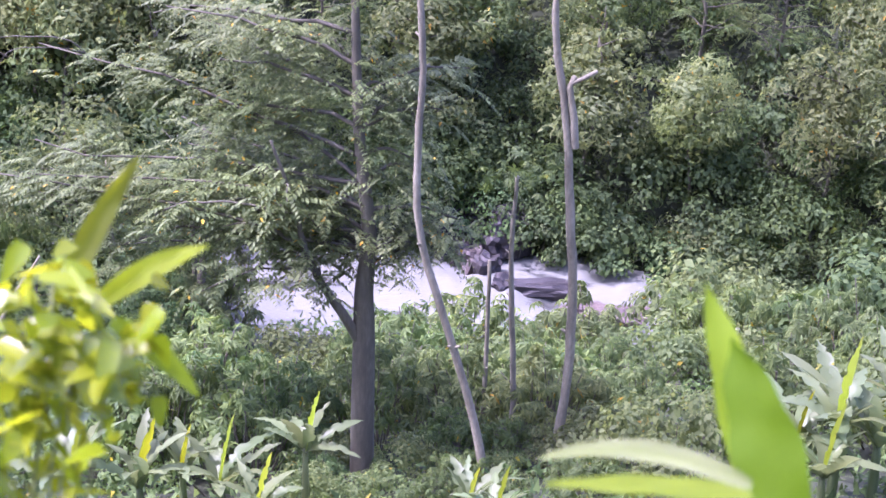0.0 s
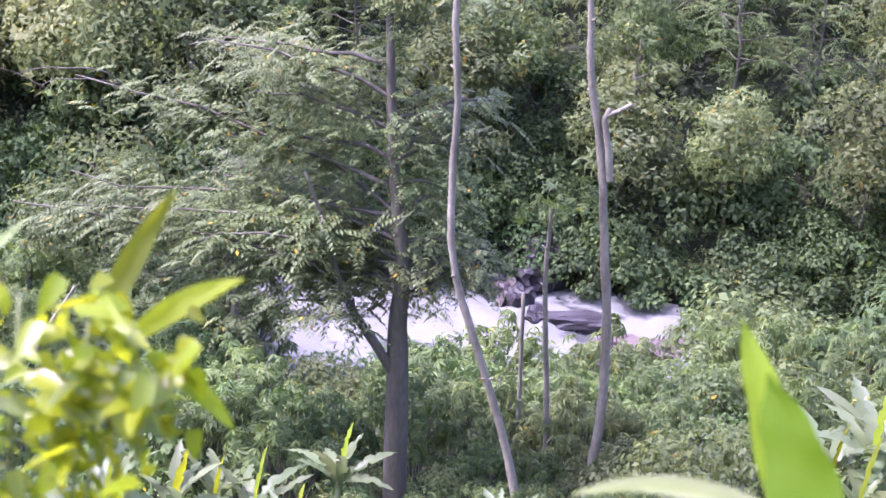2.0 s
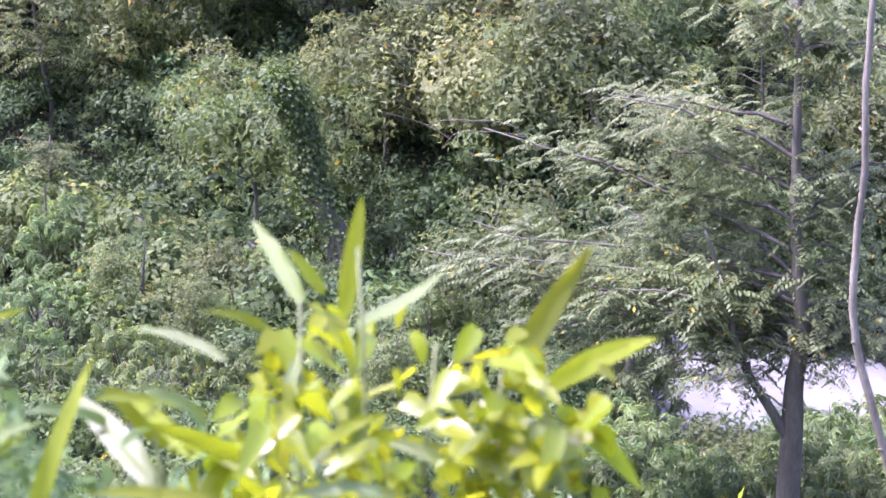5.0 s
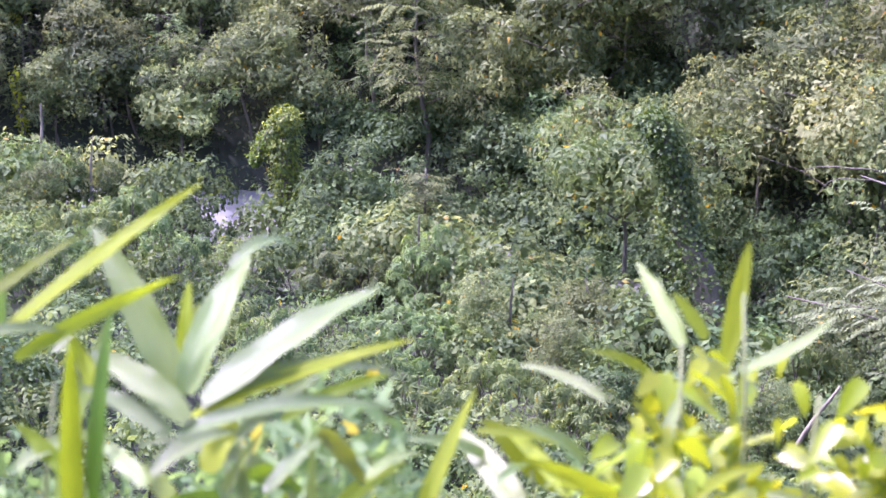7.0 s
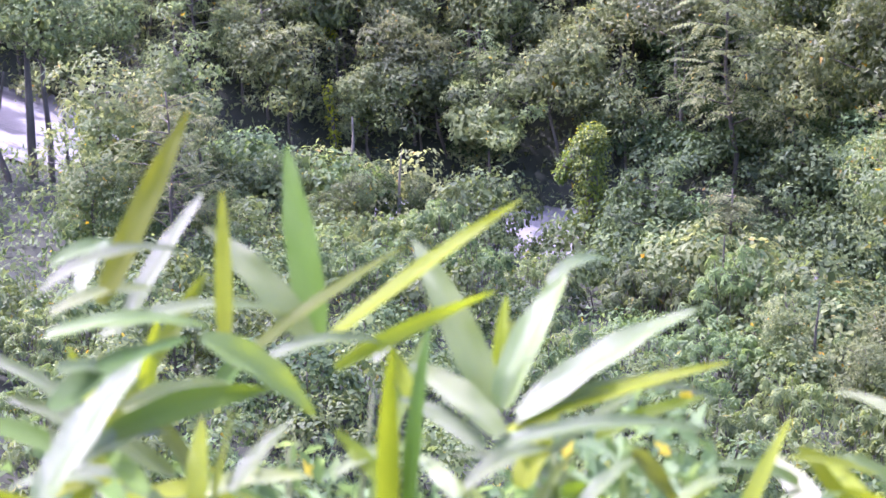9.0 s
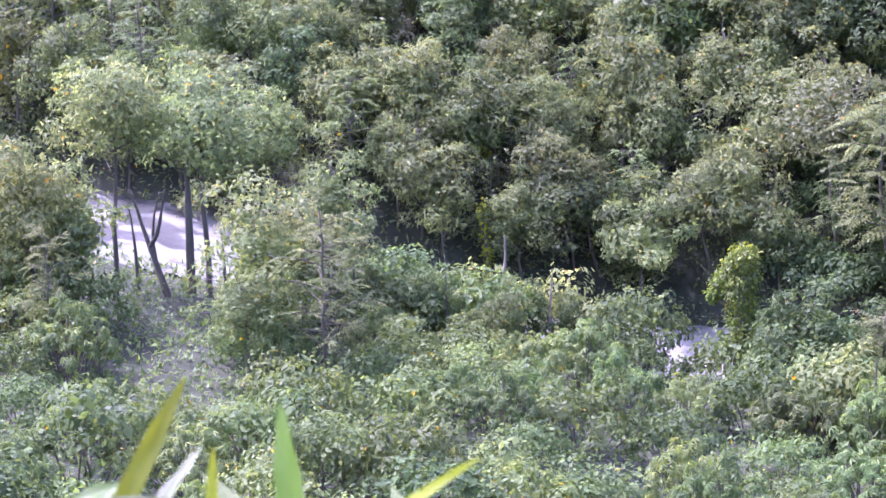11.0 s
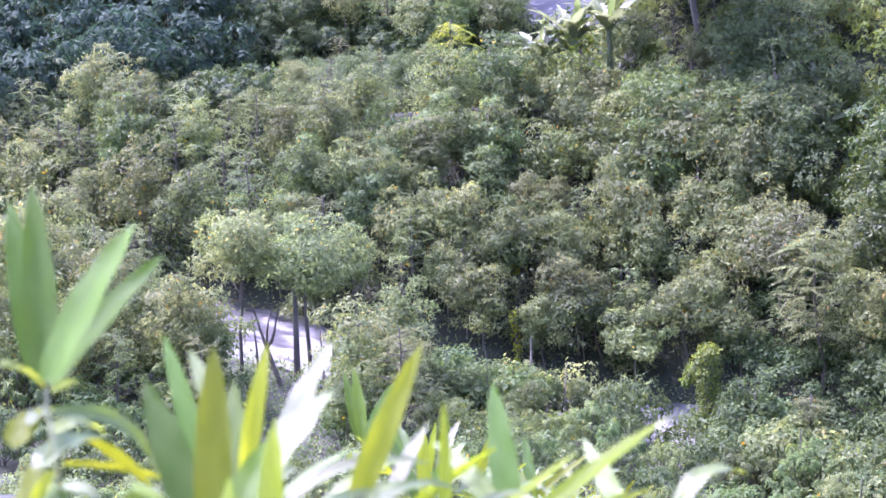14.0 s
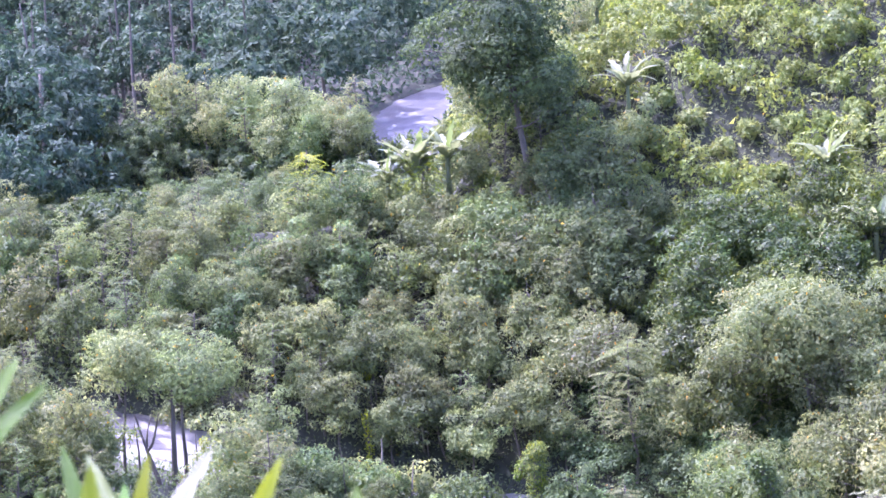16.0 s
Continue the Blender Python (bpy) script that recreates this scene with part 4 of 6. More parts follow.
part("side_branch", quads_to_mesh("side_branch", [tube(np.array([(0.4, 0, 11.3), (0.34, -0.05, 12.0), (0.2, -0.05, 12.75), (0.3, -0.06, 13.0)]), [0.1, 0.085, 0.07, 0.06], 8), tube(np.array([(0.22, -0.06, 12.83), (0.5, -0.1, 12.98), (0.78, -0.14, 13.16)]), [0.055, 0.05, 0.045], 8)], M_PALE), bare, "broken pale side branch with a cut end")
clear_trunk("bare_tree", "short thin dead stem among shrubs", BARE, [(1.15, 46.2, -4.6), (1.2, 46.2, -1.0), (1.17, 46.2, 2.75)], [0.08, 0.07, 0.055], M_PALE, knots=2)
clear_trunk("bare_tree", "dark tree trunk at the water's edge", "", [(-7.72, 57.7, -6.0), (-7.65, 57.7, -4.4), (-7.45, 57.7, -1.8), (-7.4, 57.8, 2)], [0.19, 0.15, 0.07], M_BARK)
clear_trunk("bare_tree", "slim pale grey trunk under the forest edge", "", [(-10.6, 59.26, -6.0), (-10.58, 59.26, -3.4), (-10.68, 59.26, -1.6), (-10.7, 59.3, 0.2)], [0.14, 0.11, 0.05], M_PALE)
clear_trunk("leaning_pole", "pale broken trunk leaning over the slope", "", [(-11.9, 48.8, -0.9), (-11.43, 48.89, 0.0), (-10.7, 49.05, 1.2)], [0.075, 0.07, 0.035], M_PALE)
clear_trunk("dead_branch", "forked dry pale branch over the foliage", "", [(-8.6, 45.6, 7.9), (-9.1, 45.3, 8.34), (-10.4, 45.0, 8.42), (-11, 44.9, 8.3)], [0.02, 0.017, 0.008], M_BARK, "branch")
clear_trunk("dead_branch", "forked dry pale branch over the foliage", "", [(-8.6, 45.6, 7.9), (-9.1, 45.3, 8.1), (-10.2, 45.1, 8.1), (-10.6, 45.0, 7.7)], [0.018, 0.015, 0.007], M_BARK, "branch")
STEMS = "thin stems at the forest edge"
clear_trunk("bare_tree", "thin pale stem of a forest-edge tree", STEMS, [(-48.2, 64.9, -5.2), (-47.9, 65.1, -2.6), (-47.48, 65.43, 0.2), (-47.4, 65.4, 1.6)], [0.12, 0.09, 0.03], M_PALE)
clear_trunk("bare_tree", "thin pale stem of a forest-edge tree", STEMS, [(-53.8, 57.7, -2.6), (-53.7, 57.7, 0.5), (-53.9, 57.8, 2.2)], [0.11, 0.08, 0.03], M_PALE)
clear_trunk("bare_tree", "dark forked trunk against the river", STEMS, [(-56.9, 56.3, 0.2), (-56.8, 56.36, 2.4), (-56.6, 56.4, 6.2)], [0.24, 0.19, 0.07], M_BARK)
clear_trunk("bare_tree", "dark crooked trunk against the river", STEMS, [(-56.9, 55.2, -0.4), (-57.6, 55.3, 1.2), (-58.1, 55.3, 2.4), (-58.9, 55.3, 4.6)], [0.17, 0.13, 0.05], M_BARK)
clear_trunk("bare_tree", "dark crooked trunk against the river", STEMS, [(-58.05, 55.3, 2.3), (-57.6, 55.4, 3.0), (-57.0, 55.4, 4.8)], [0.12, 0.09, 0.04], M_BARK)


for x, y, z in scatter(rng, 14, (-75, -12), (44, 78), 2.5, lambda x, y, u: -9 < u < -4.2 and 12 < bearing(x, y)[0] < 52):
    h = rng.uniform(2.8, 4.2)
    clear_trunk("bare_tree", "thin pale stem of a forest-edge tree", STEMS, [(x, y, z - 0.6), (x + rng.normal() * 0.15, y, z + h * 0.5), (x + rng.normal() * 0.4, y, z + h)], [0.10, 0.07, 0.018], M_PALE if rng.random() < 0.5 else M_BARK)


# ---- vine-grown stumps ----
def vine_pillar(label, pts, radii, n, material, size=0.17, group="vine-grown dead trunks"):
    ob = thing("vine_pillar", label, "dead tree", group, pose(*pts[0]))
    o = np.array(pts[0])
    rg = np.random.default_rng(int(abs(pts[0][0]) * 37))
    line = smooth_line(np.array(pts, float) - o, 8)
    rad = np.interp(np.linspace(0, 1, len(line)), np.linspace(0, 1, len(radii)), radii)
    part("trunk", quads_to_mesh("trunk", [tube(line, rad * 0.4, 8)], M_BARK), ob)
    i = rg.integers(0, len(line), n)
    d = rand_dirs(rg, n) * np.array([1, 1, 0.7])
    bulge = 0.75 + 0.35 * np.sin(i * 1.1 + d[:, 0] * 3) * rg.random(n)
    base = line[i] + rg.normal(size=(n, 3)) * 0.06 + d * (rad[i] * bulge)[:, None]
    s = size * (0.6 + 0.8 * rg.random(n))
    v, f = leaves(base, unit(d * 0.5 + rand_dirs(rg, n) * 0.6 + np.array([0, 0, -0.5])), unit(d + np.array([0, 0, 0.4])), s, s * 0.75)
    part("creeper", to_mesh("creeper", v, f, material), ob, "dense creeper leaves over the trunk")
    return ob


vine_pillar("tall dead trunk wrapped in bright green creeper", [(-38.2, 68.9, -5.6), (-38.2, 68.9, -3.2), (-38.1, 68.9, -1.2), (-38.15, 68.9, 0.4), (-38.0, 68.9, 1.1)], [0.95, 0.7, 0.7, 0.85, 0.65], 6000, M_VINE, 0.13)
vine_pillar("creeper hanging beside the dead trunk", [(-39.6, 69.0, -1.0), (-39.2, 69.0, -0.3), (-38.7, 69.0, 0.3), (-38.3, 69.0, 0.5)], [0.3, 0.5, 0.6, 0.5], 1400, M_VINE, 0.13)
vine_pillar("bent dead trunk draped in dark green creeper", [(-18.0, 63.2, -4.8), (-18.7, 63.5, -1.9), (-19.75, 63.7, 0.3), (-19.95, 64.0, 1.6), (-20.5, 64.0, 3.2), (-20.9, 64.0, 3.7)], [2.0, 1.4, 0.85, 0.65, 0.85, 0.6], 8000, M_IVY_SHADE, 0.15)
for x, y, zt, r in ((-45.5, 110.2, 23.5, 0.55), (-44.5, 121.7, 26.0, 0.45), (-31.2, 105.6, 17.6, 0.75), (-49, 112, 22, 0.5)):
    zb = min(gz(x, y) - 0.5, zt - 5)
    vine_pillar("tall dead trunk wrapped in creeper on the hillside", [(x, y, zb), (x + 0.2, y, (zb + zt) / 2), (x, y, zt)], [r * 1.6, r, r * 0.5], 1500, M_FRESH, 0.28)


for x, y, zt, r in ((-58.2, 60.8, 1.6, 0.26), (-56.6, 76.5, 2.4, 0.3), (-59.3, 80.8, 5.2, 0.34), (-52.6, 70.9, 1.2, 0.22), (-57.0, 77.7, 4.2, 0.3)):
    zb = gz(x, y) - 0.4
    vine_pillar("slim forest trunk hung with yellow-green climber", [(x, y, zb), (x + 0.15, y, (zb + zt) / 2), (x - 0.1, y, zt)], [r * 0.7, r, r * 0.8], 420, M_LIME, 0.18, "climber-hung forest trunks")


# ---- banana plants and ferns ----
def strip_leaf(length, width, sag, segs=9, torn=None, roll=0.25, lift=1.0):
    """A long leaf as a folded strip with a drooping tip; torn: a generator, for slit edges."""
    v, f, uv = [], [], []
    for i in range(segs + 1):
        t = i / segs
        w = width * 0.5 * max(0.04, math.sin(math.pi * min(1, 0.06 + 0.94 * t)) ** 0.7)
        x, z = length * (t - 0.18 * sag * t * t), lift * length * (0.35 * t - sag * t * t)
        cut, cot = (0.9 + 0.2 * torn.random(2)) * np.where(torn.random(2) < 0.22, 0.4, 1.0) if torn is not None else (1.0, 1.0)
        v += [(x, -w * cut, z + w * roll), (x, 0, z), (x, w * cot, z + w * roll)]
        uv += [(t, 0), (t, 0.5), (t, 1)]
    for i in range(segs):
        a, b = 3 * i, 3 * i + 3
        f += [(a, a + 1, b + 1, b), (a + 1, a + 2, b + 2, b + 1)]
    return np.array(v), f


def banana_plant(x, y, z, size, rg, label="banana plant with large torn leaves among shrubs", n=9, young=None, tall=1.3):
    ob = thing("banana_plant", label, "banana plant", "banana plants", pose(x, y, z))
    h = tall * size
    part("pseudostem", quads_to_mesh("pseudostem", [tube(np.array([(0, 0, -0.8), (0.02, 0, h * 0.5), (0, 0.02, h)]), [0.12 * size, 0.1 * size, 0.07 * size], 9)], M_BANANA), ob, "thick pale green leaf stem")
    for k in range(n):
        v, f = strip_leaf(rg.uniform(1.3, 2.0) * size, rg.uniform(0.28, 0.42) * size, rg.uniform(0.25, 0.8) if k else 0.05, 20, rg, 0.3)
        up = rg.uniform(38, 78) if k else 84
        m = pose(0, 0, h * 0.92, 0, 0, k * 137 + rg.uniform(-20, 20)) @ pose(0, 0, 0, rg.uniform(-25, 25), -up * 0.75, 0)
        leaf = part("leaf", quads_to_mesh("leaf", [(v, f)], (young or M_LIME) if k == 0 else M_BANANA), ob, "young upright yellow-green leaf" if k == 0 else "")
        leaf.matrix_basis = m
    return ob


rb = np.random.default_rng(21)
for x, y, s, h in ((-2.79, 38.1, 0.85, 2.1), (-4.6, 37.9, 0.95, 1.3), (-5.5, 38.6, 0.9, 1.5), (-6.3, 37.7, 1.0, 1.4), (-7.7, 37.4, 1.05, 1.7), (-3.7, 36.9, 0.8, 1.0), (8.35, 37.3, 1.1, 2.1), (7.55, 37.5, 1.0, 1.7), (9.2, 37.3, 1.1, 1.6),
                   (8.7, 38.8, 1.1, 2.0), (7.9, 36.2, 1.0, 1.2), (9.9, 38.6, 1.1, 2.2), (0.74, 36.2, 0.75, 0.75), (1.3, 35.6, 0.65, 0.7), (-20.5, 40.3, 1.1, 1.4), (-19.7, 41.6, 1.0, 1.3), (-21.6, 41, 0.9, 1.2)):
    banana_plant(x, y, gz(x, y), s, rb, tall=h / s)
for x, y, s in ((-60.4, 89.8, 2.3), (-61.5, 91, 2.1), (-58.6, 91.5, 2.2), (-62.5, 89, 1.9), (-58.2, 114.8, 2.2)):
    banana_plant(x, y, gz(x, y) - 0.3, s, rb, "large banana plant with arching leaves on the hillside", 13, M_FRESH, 2.0)
for x, y, h in ((-47.2, 95.9, 4.0), (-44.0, 93.9, 3.6), (-42.9, 92.5, 3.4), (-31.6, 100.5, 3.8), (-25.7, 94.6, 3.2), (-29.3, 92.8, 3.3), (-49.1, 103.0, 4.0)):
    banana_plant(x, y, gz(x, y) - 0.3, 1.8, rb, "wild banana plant with drooping pale leaves on the hillside", 14, M_FRESH, h / 1.8)



droopy = thing("tree", "dark grey-green tree with drooping feather fronds near the stump", "tree", "", pose(-31.6, 68.2, gz(-31.6, 68.2)))
for n, me in zip(("trunk", "crown"), frond_tree_meshes(rb, 6.0, 1.4, M_GREY, 26, 6, 1.25, 0.11, 0.24)):
    part(n, me, droopy)
palmy = thing("tree", "olive green tree with drooping palm-like fronds", "tree", "", pose(-36.1, 78.2, gz(-36.1, 78.2)))
palmy_trunk, palmy_crown = frond_tree_meshes(rb, 6.7 - gz(-36.1, 78.2), 2.3, M_OLIVE, 30, 6, 1.7, 0.13, 0.3)
part("trunk", palmy_trunk, palmy)
part("crown", palmy_crown, palmy)


for x, y, h in ((-66.4, 84.2, 6.5), (-60.1, 90.2, 6.0)):
    limey = thing("tree", "small tree with arching yellow-green feather fronds", "tree", "", pose(x, y, gz(x, y)))
    lt, lc = frond_tree_meshes(rb, h, 2.0, M_LIME, 16, 5, 1.5, 0.1, 0.3)
    part("trunk", lt, limey)
    part("crown", lc, limey)
# a fallen dead tree whose bare branches lie over the spur's growth
fx, fy, fz = -48.9, 85.4, gz(-48.9, 85.4) + 3.2
fallen = thing("dead_tree", "fallen dead tree with bare pale branches in the growth", "dead tree", "", pose(fx, fy, fz - 3.6))
part("trunk", quads_to_mesh("trunk", [tube(bent(rb, (-0.9, 0.4, -0.4), (2.2, -0.4, 3.9), 7, 0.1), np.linspace(0.1, 0.05, 7), 8)], M_PALE), fallen)
for k in range(12):
    o = np.array([-0.4, 0, 1.9]) + np.array([2.0, 0, 2.3]) * rb.random()
    e = o + np.array([rb.uniform(-2.6, 2.6), rb.uniform(-0.8, 0.8), rb.uniform(0.2, 1.5)])
    part("branch", quads_to_mesh("branch", [tube(bent(rb, o, e, 6, 0.16), np.linspace(0.055, 0.015, 6), 6)], M_PALE), fallen)


# ---- single trees of the upper valley ----
def single_tree(label, x, y, height, spread, material, seed, **kw):
    ob = thing("tree", label, "tree", "", pose(x, y, gz(x, y)))
    trunk, crown = tree_meshes(np.random.default_rng(seed), height, spread, material, **kw)
    part("trunk", trunk, ob)
    part("crown", crown, ob)


single_tree("tall dark tree with ivy-clad stems beside the upper river", -53.6, 94.3, 21, 5.4, M_DEEP, 5, clumps=40, per=230, size=0.36, low=0.2, trunk_r=0.3)
single_tree("pale yellow-green tree on the river bend", -94, 114.5, 11, 4.0, M_OLIVE, 6, clumps=20, per=200, size=0.36, low=0.35, trunk_r=0.2)
single_tree("yellowing leafy tree on the far bank", -24.7, 81.2, 11.5, 4.4, M_OLIVE, 8, clumps=30, per=280, size=0.25, low=0.3, trunk_r=0.18)
single_tree("umbrella-shaped green tree behind the creeper-clad trunk", -22.9, 68.0, 9.4, 3.7, M_FRESH, 9, clumps=24, per=150, size=0.22, low=0.58, trunk_r=0.14)
single_tree("grey-green tree leaning over the water's edge", -11.2, 60.2, 7.5, 2.6, M_GREY, 41, clumps=20, per=90, size=0.23, low=0.5, trunk_r=0.12)
single_tree("grey-green tree leaning over the water's edge", -7.9, 58.6, 7.8, 2.4, M_DEEP, 42, clumps=18, per=90, size=0.23, low=0.52, trunk_r=0.12)
single_tree("tree with dark forked trunk before the pool", -56.7, 57.0, 9.4, 2.5, M_GREY, 43, clumps=28, per=80, size=0.22, low=0.48, trunk_r=0.16)
single_tree("grey-green tree on the bank before the pool", -57.2, 50.1, 6.0, 2.4, M_GREY, 45, clumps=18, per=90, size=0.24, low=0.2, trunk_r=0.12)
single_tree("tree with dark crooked trunk before the pool", -59.6, 54.6, 9.8, 2.3, M_GREY, 44, clumps=28, per=80, size=0.22, low=0.48, trunk_r=0.13)
for k, (x, y, h, mat) in enumerate(((-52, 88, 7.5, M_FRESH), (-49.5, 86, 8, M_OLIVE), (-47, 88.5, 8, M_FRESH), (-45, 86, 8.5, M_OLIVE), (-50.5, 84, 7, M_FRESH), (-43.5, 89.5, 8, M_FRESH))):
    single_tree("sunlit light green tree on the spur's shoulder", x, y, h, 2.7, mat, 70 + k, clumps=20, per=85, size=0.24, low=0.3, trunk_r=0.12)
for k, (x, y, h) in enumerate(((-55.8, 84.5, 5.5), (-58.3, 86.3, 5), (-60.2, 87.6, 4), (-57.0, 88.8, 5), (-63.4, 78.4, 6), (-54.6, 87, 6), (-61.8, 85, 5), (-65, 81.5, 6), (-56.6, 81.5, 6.5), (-60, 81, 6.5), (-53.2, 83, 6.5), (-63, 88, 4))):
    single_tree("leafy young tree on the spur's steep side", x, y, h, 2.3, (M_FRESH, M_GREY, M_OLIVE, M_GREY)[k % 4], 80 + k, clumps=18, per=80, size=0.23, low=0.15, trunk_r=0.1)
RAVINE = ((-35.4, 86.1, 10.0, 131), (-33.3, 82.7, 7.6, 132), (-34.4, 93.3, 6.9, 133), (-30.3, 90.8, 6.0, 134), (-30.9, 98.1, 5.0, 135), (-27.2, 96.4, 4.6, 136), (-26.1, 90.4, 4.6, 137), (-33.3, 87.2, 7.2, 138), (-28.8, 82.7, 7.0, 139), (-28.3, 94, 5, 140))
# The ravine's shade is put into these trees' dark leaf colour.
for x, y, h, sd in ((-37, 91, 6.5, 61), (-35.2, 88.5, 6, 62), (-38.6, 94, 6.5, 63), (-33.8, 92.5, 6, 64), (-31, 92.5, 5, 111), (-27.5, 91.5, 5.5, 113), (-30.2, 88.8, 5.5, 115), (-34.2, 85.8, 5.5, 116), (-36.2, 86.2, 6, 117)) + RAVINE:
    single_tree("dark green ivy-clad tree in the ravine", x, y, h, 2.6, M_IVY_SHADE, sd, clumps=20, per=90, size=0.26, low=0.25, trunk_r=0.14)
single_tree("tall olive tree with wide light crown on the far bank", -11.6, 73.2, 6.5, 3.6, M_OLIVE, 65, clumps=30, per=110, size=0.24, low=0.35, trunk_r=0.17)
single_tree("tall olive tree with wide light crown on the far bank", -15.7, 72.6, 7.2, 3.8, M_OLIVE, 66, clumps=30, per=110, size=0.24, low=0.35, trunk_r=0.17)
single_tree("round dark green tree overgrown with creeper beside the stump", -34.6, 67.9, 5.2, 1.8, M_DEEP, 120, clumps=16, per=150, size=0.2, low=0.15, trunk_r=0.12)
single_tree("broad grey-green bush-like tree above the water", -46.1, 73.9, 6.3, 2.3, M_GREY, 121, clumps=14, per=130, size=0.22, low=0.5, trunk_r=0.1, flat=0.5)
single_tree("broad grey-green bush-like tree above the water", -43.9, 76.6, 6.6, 2.5, M_GREY, 122, clumps=14, per=130, size=0.22, low=0.5, trunk_r=0.1, flat=0.5)
single_tree("tall thin-leaved grey tree on the far bank", -39.9, 80.9, 8.6, 2.4, M_ASH, 123, clumps=22, per=75, size=0.2, low=0.3, trunk_r=0.11, bark=M_PALE)
single_tree("dark green tree in the shade of the far bank", -31.5, 77.0, 4.2, 2.0, M_DEEP, 124, clumps=14, per=120, size=0.24, low=0.1, trunk_r=0.1)
single_tree("dark green tree in the shade of the far bank", -29.3, 77.6, 4.0, 1.9, M_DEEP, 126, clumps=14, per=120, size=0.24, low=0.1, trunk_r=0.1)
single_tree("blue-green tree leaning over the water", -48.8, 75.0, 5.6, 2.4, M_DEEP, 125, clumps=16, per=120, size=0.22, low=0.25, trunk_r=0.1)
for x, y, z in scatter(rng, 16, (-150, -100), (120, 185), 3.0, lambda x, y, u: u < -6 and 34.5 < bearing(x, y, 24.8, -33.6)[0] < 47):
    clear_trunk("tall_tree", "tall straight bare-stemmed tree in the far forest", "tall stems of the far forest", [(x, y, z - 0.5), (x + rng.normal() * 0.2, y, z + 9), (x + rng.normal() * 0.4, y, z + 17)], [0.24, 0.17, 0.07], M_BARK, "tree")
clear_trunk("dead_post", "bare weathered upright dead trunk in the dark forest", "", [(-102.9, 93.3, 6), (-102.8, 93.4, 15), (-102.6, 93.6, 21.4)], [0.3, 0.24, 0.2], M_PALE)


# ---- rocks in the rapids ----
def rock(label, x, y, z, sx, sy, sz, material, seed, turn=0.0):
    rg = np.random.default_rng(seed)
    bm = bmesh.new()
    bmesh.ops.create_icosphere(bm, subdivisions=3, radius=1.0)
    off = rg.uniform(0, 50, 3)
    for v in bm.verts:
        d = v.co.normalized()
        k = 1 + 0.5 * noise.noise((d.x * 1.5 + off[0], d.y * 1.5 + off[1], d.z * 1.5)) + 0.3 * noise.noise((d.x * 4.1 + off[2], d.y * 4.1, d.z * 4.1))
        q = Vector([math.copysign(abs(c) ** 0.8, c) for c in d]) * k
        v.co = (q.x * sx, q.y * sy, q.z * sz)
    me = bpy.data.meshes.new("rock")
    bm.to_mesh(me)
    bm.free()
    me.materials.append(material)
    ob = new("rock", me)
    ob.matrix_basis = pose(x, y, z, 0, 0, turn)
    tagged(ob, label, "rock", "rocks in the rapids")


ROCK_BANK = ((-1.3, 71.5, -6.2, 0.9, 0.7, 0.5), (-0.4, 71.2, -6.3, 0.7, 0.6, 0.45), (0.3, 70.9, -6.35, 0.75, 0.6, 0.55), (1.1, 70.4, -6.45, 0.8, 0.7, 0.6), (1.9, 69.9, -6.5, 0.75, 0.7, 0.7),
             (2.4, 70.4, -6.3, 0.9, 0.8, 1.0), (3.3, 71.6, -6.6, 1.0, 0.7, 0.8), (1.2, 71.8, -5.9, 1.0, 0.7, 0.7), (4.8, 72.3, -6.8, 1.2, 0.7, 0.8), (6.5, 72.2, -7.1, 1.1, 0.7, 0.7))
for k, (x, y, z, a, b, c) in enumerate(ROCK_BANK):
    rock("dark wet rock of the broken bank beside the rapids", x, y, z, a, b, c, M_ROCK if k % 3 else M_ROCK_BROWN, 30 + k, k * 37)
rock("dark wet rock splitting the rapids", 0.37, 69.0, -6.55, 0.6, 0.5, 0.5, M_ROCK, 51, 20)
rock("dark wet rock splitting the rapids", 1.0, 68.7, -6.65, 0.65, 0.5, 0.55, M_ROCK_BROWN, 52, 60)
rock("dark wet rock splitting the rapids", 1.6, 68.1, -6.75, 0.6, 0.5, 0.6, M_ROCK, 53, 110)
rock("long dark wet rock across the rapids", 3.5, 66.7, -6.95, 1.7, 0.5, 0.42, M_ROCK, 1, 4)
rock("dark wet rock at the end of the long ledge", 2.2, 66.9, -6.9, 0.55, 0.45, 0.45, M_ROCK, 23, 70)
rock("dark wet rock in the rapids", -1.6, 69.6, -6.2, 0.5, 0.4, 0.25, M_ROCK, 14)
rock("flat reddish rock at the water's edge", 4.9, 65.6, -7.3, 0.9, 0.5, 0.36, M_ROCK_RED, 3, 15)
rock("flat reddish rock at the water's edge", 6.0, 65.4, -7.35, 1.2, 0.7, 0.4, M_ROCK_RED, 4, -20)
rock("flat reddish rock at the water's edge", 7.0, 65.8, -7.5, 0.8, 0.6, 0.36, M_ROCK_RED, 15, 40)
rock("flat reddish rock at the water's edge", 5.4, 64.7, -7.4, 0.9, 0.5, 0.36, M_ROCK_RED, 16)


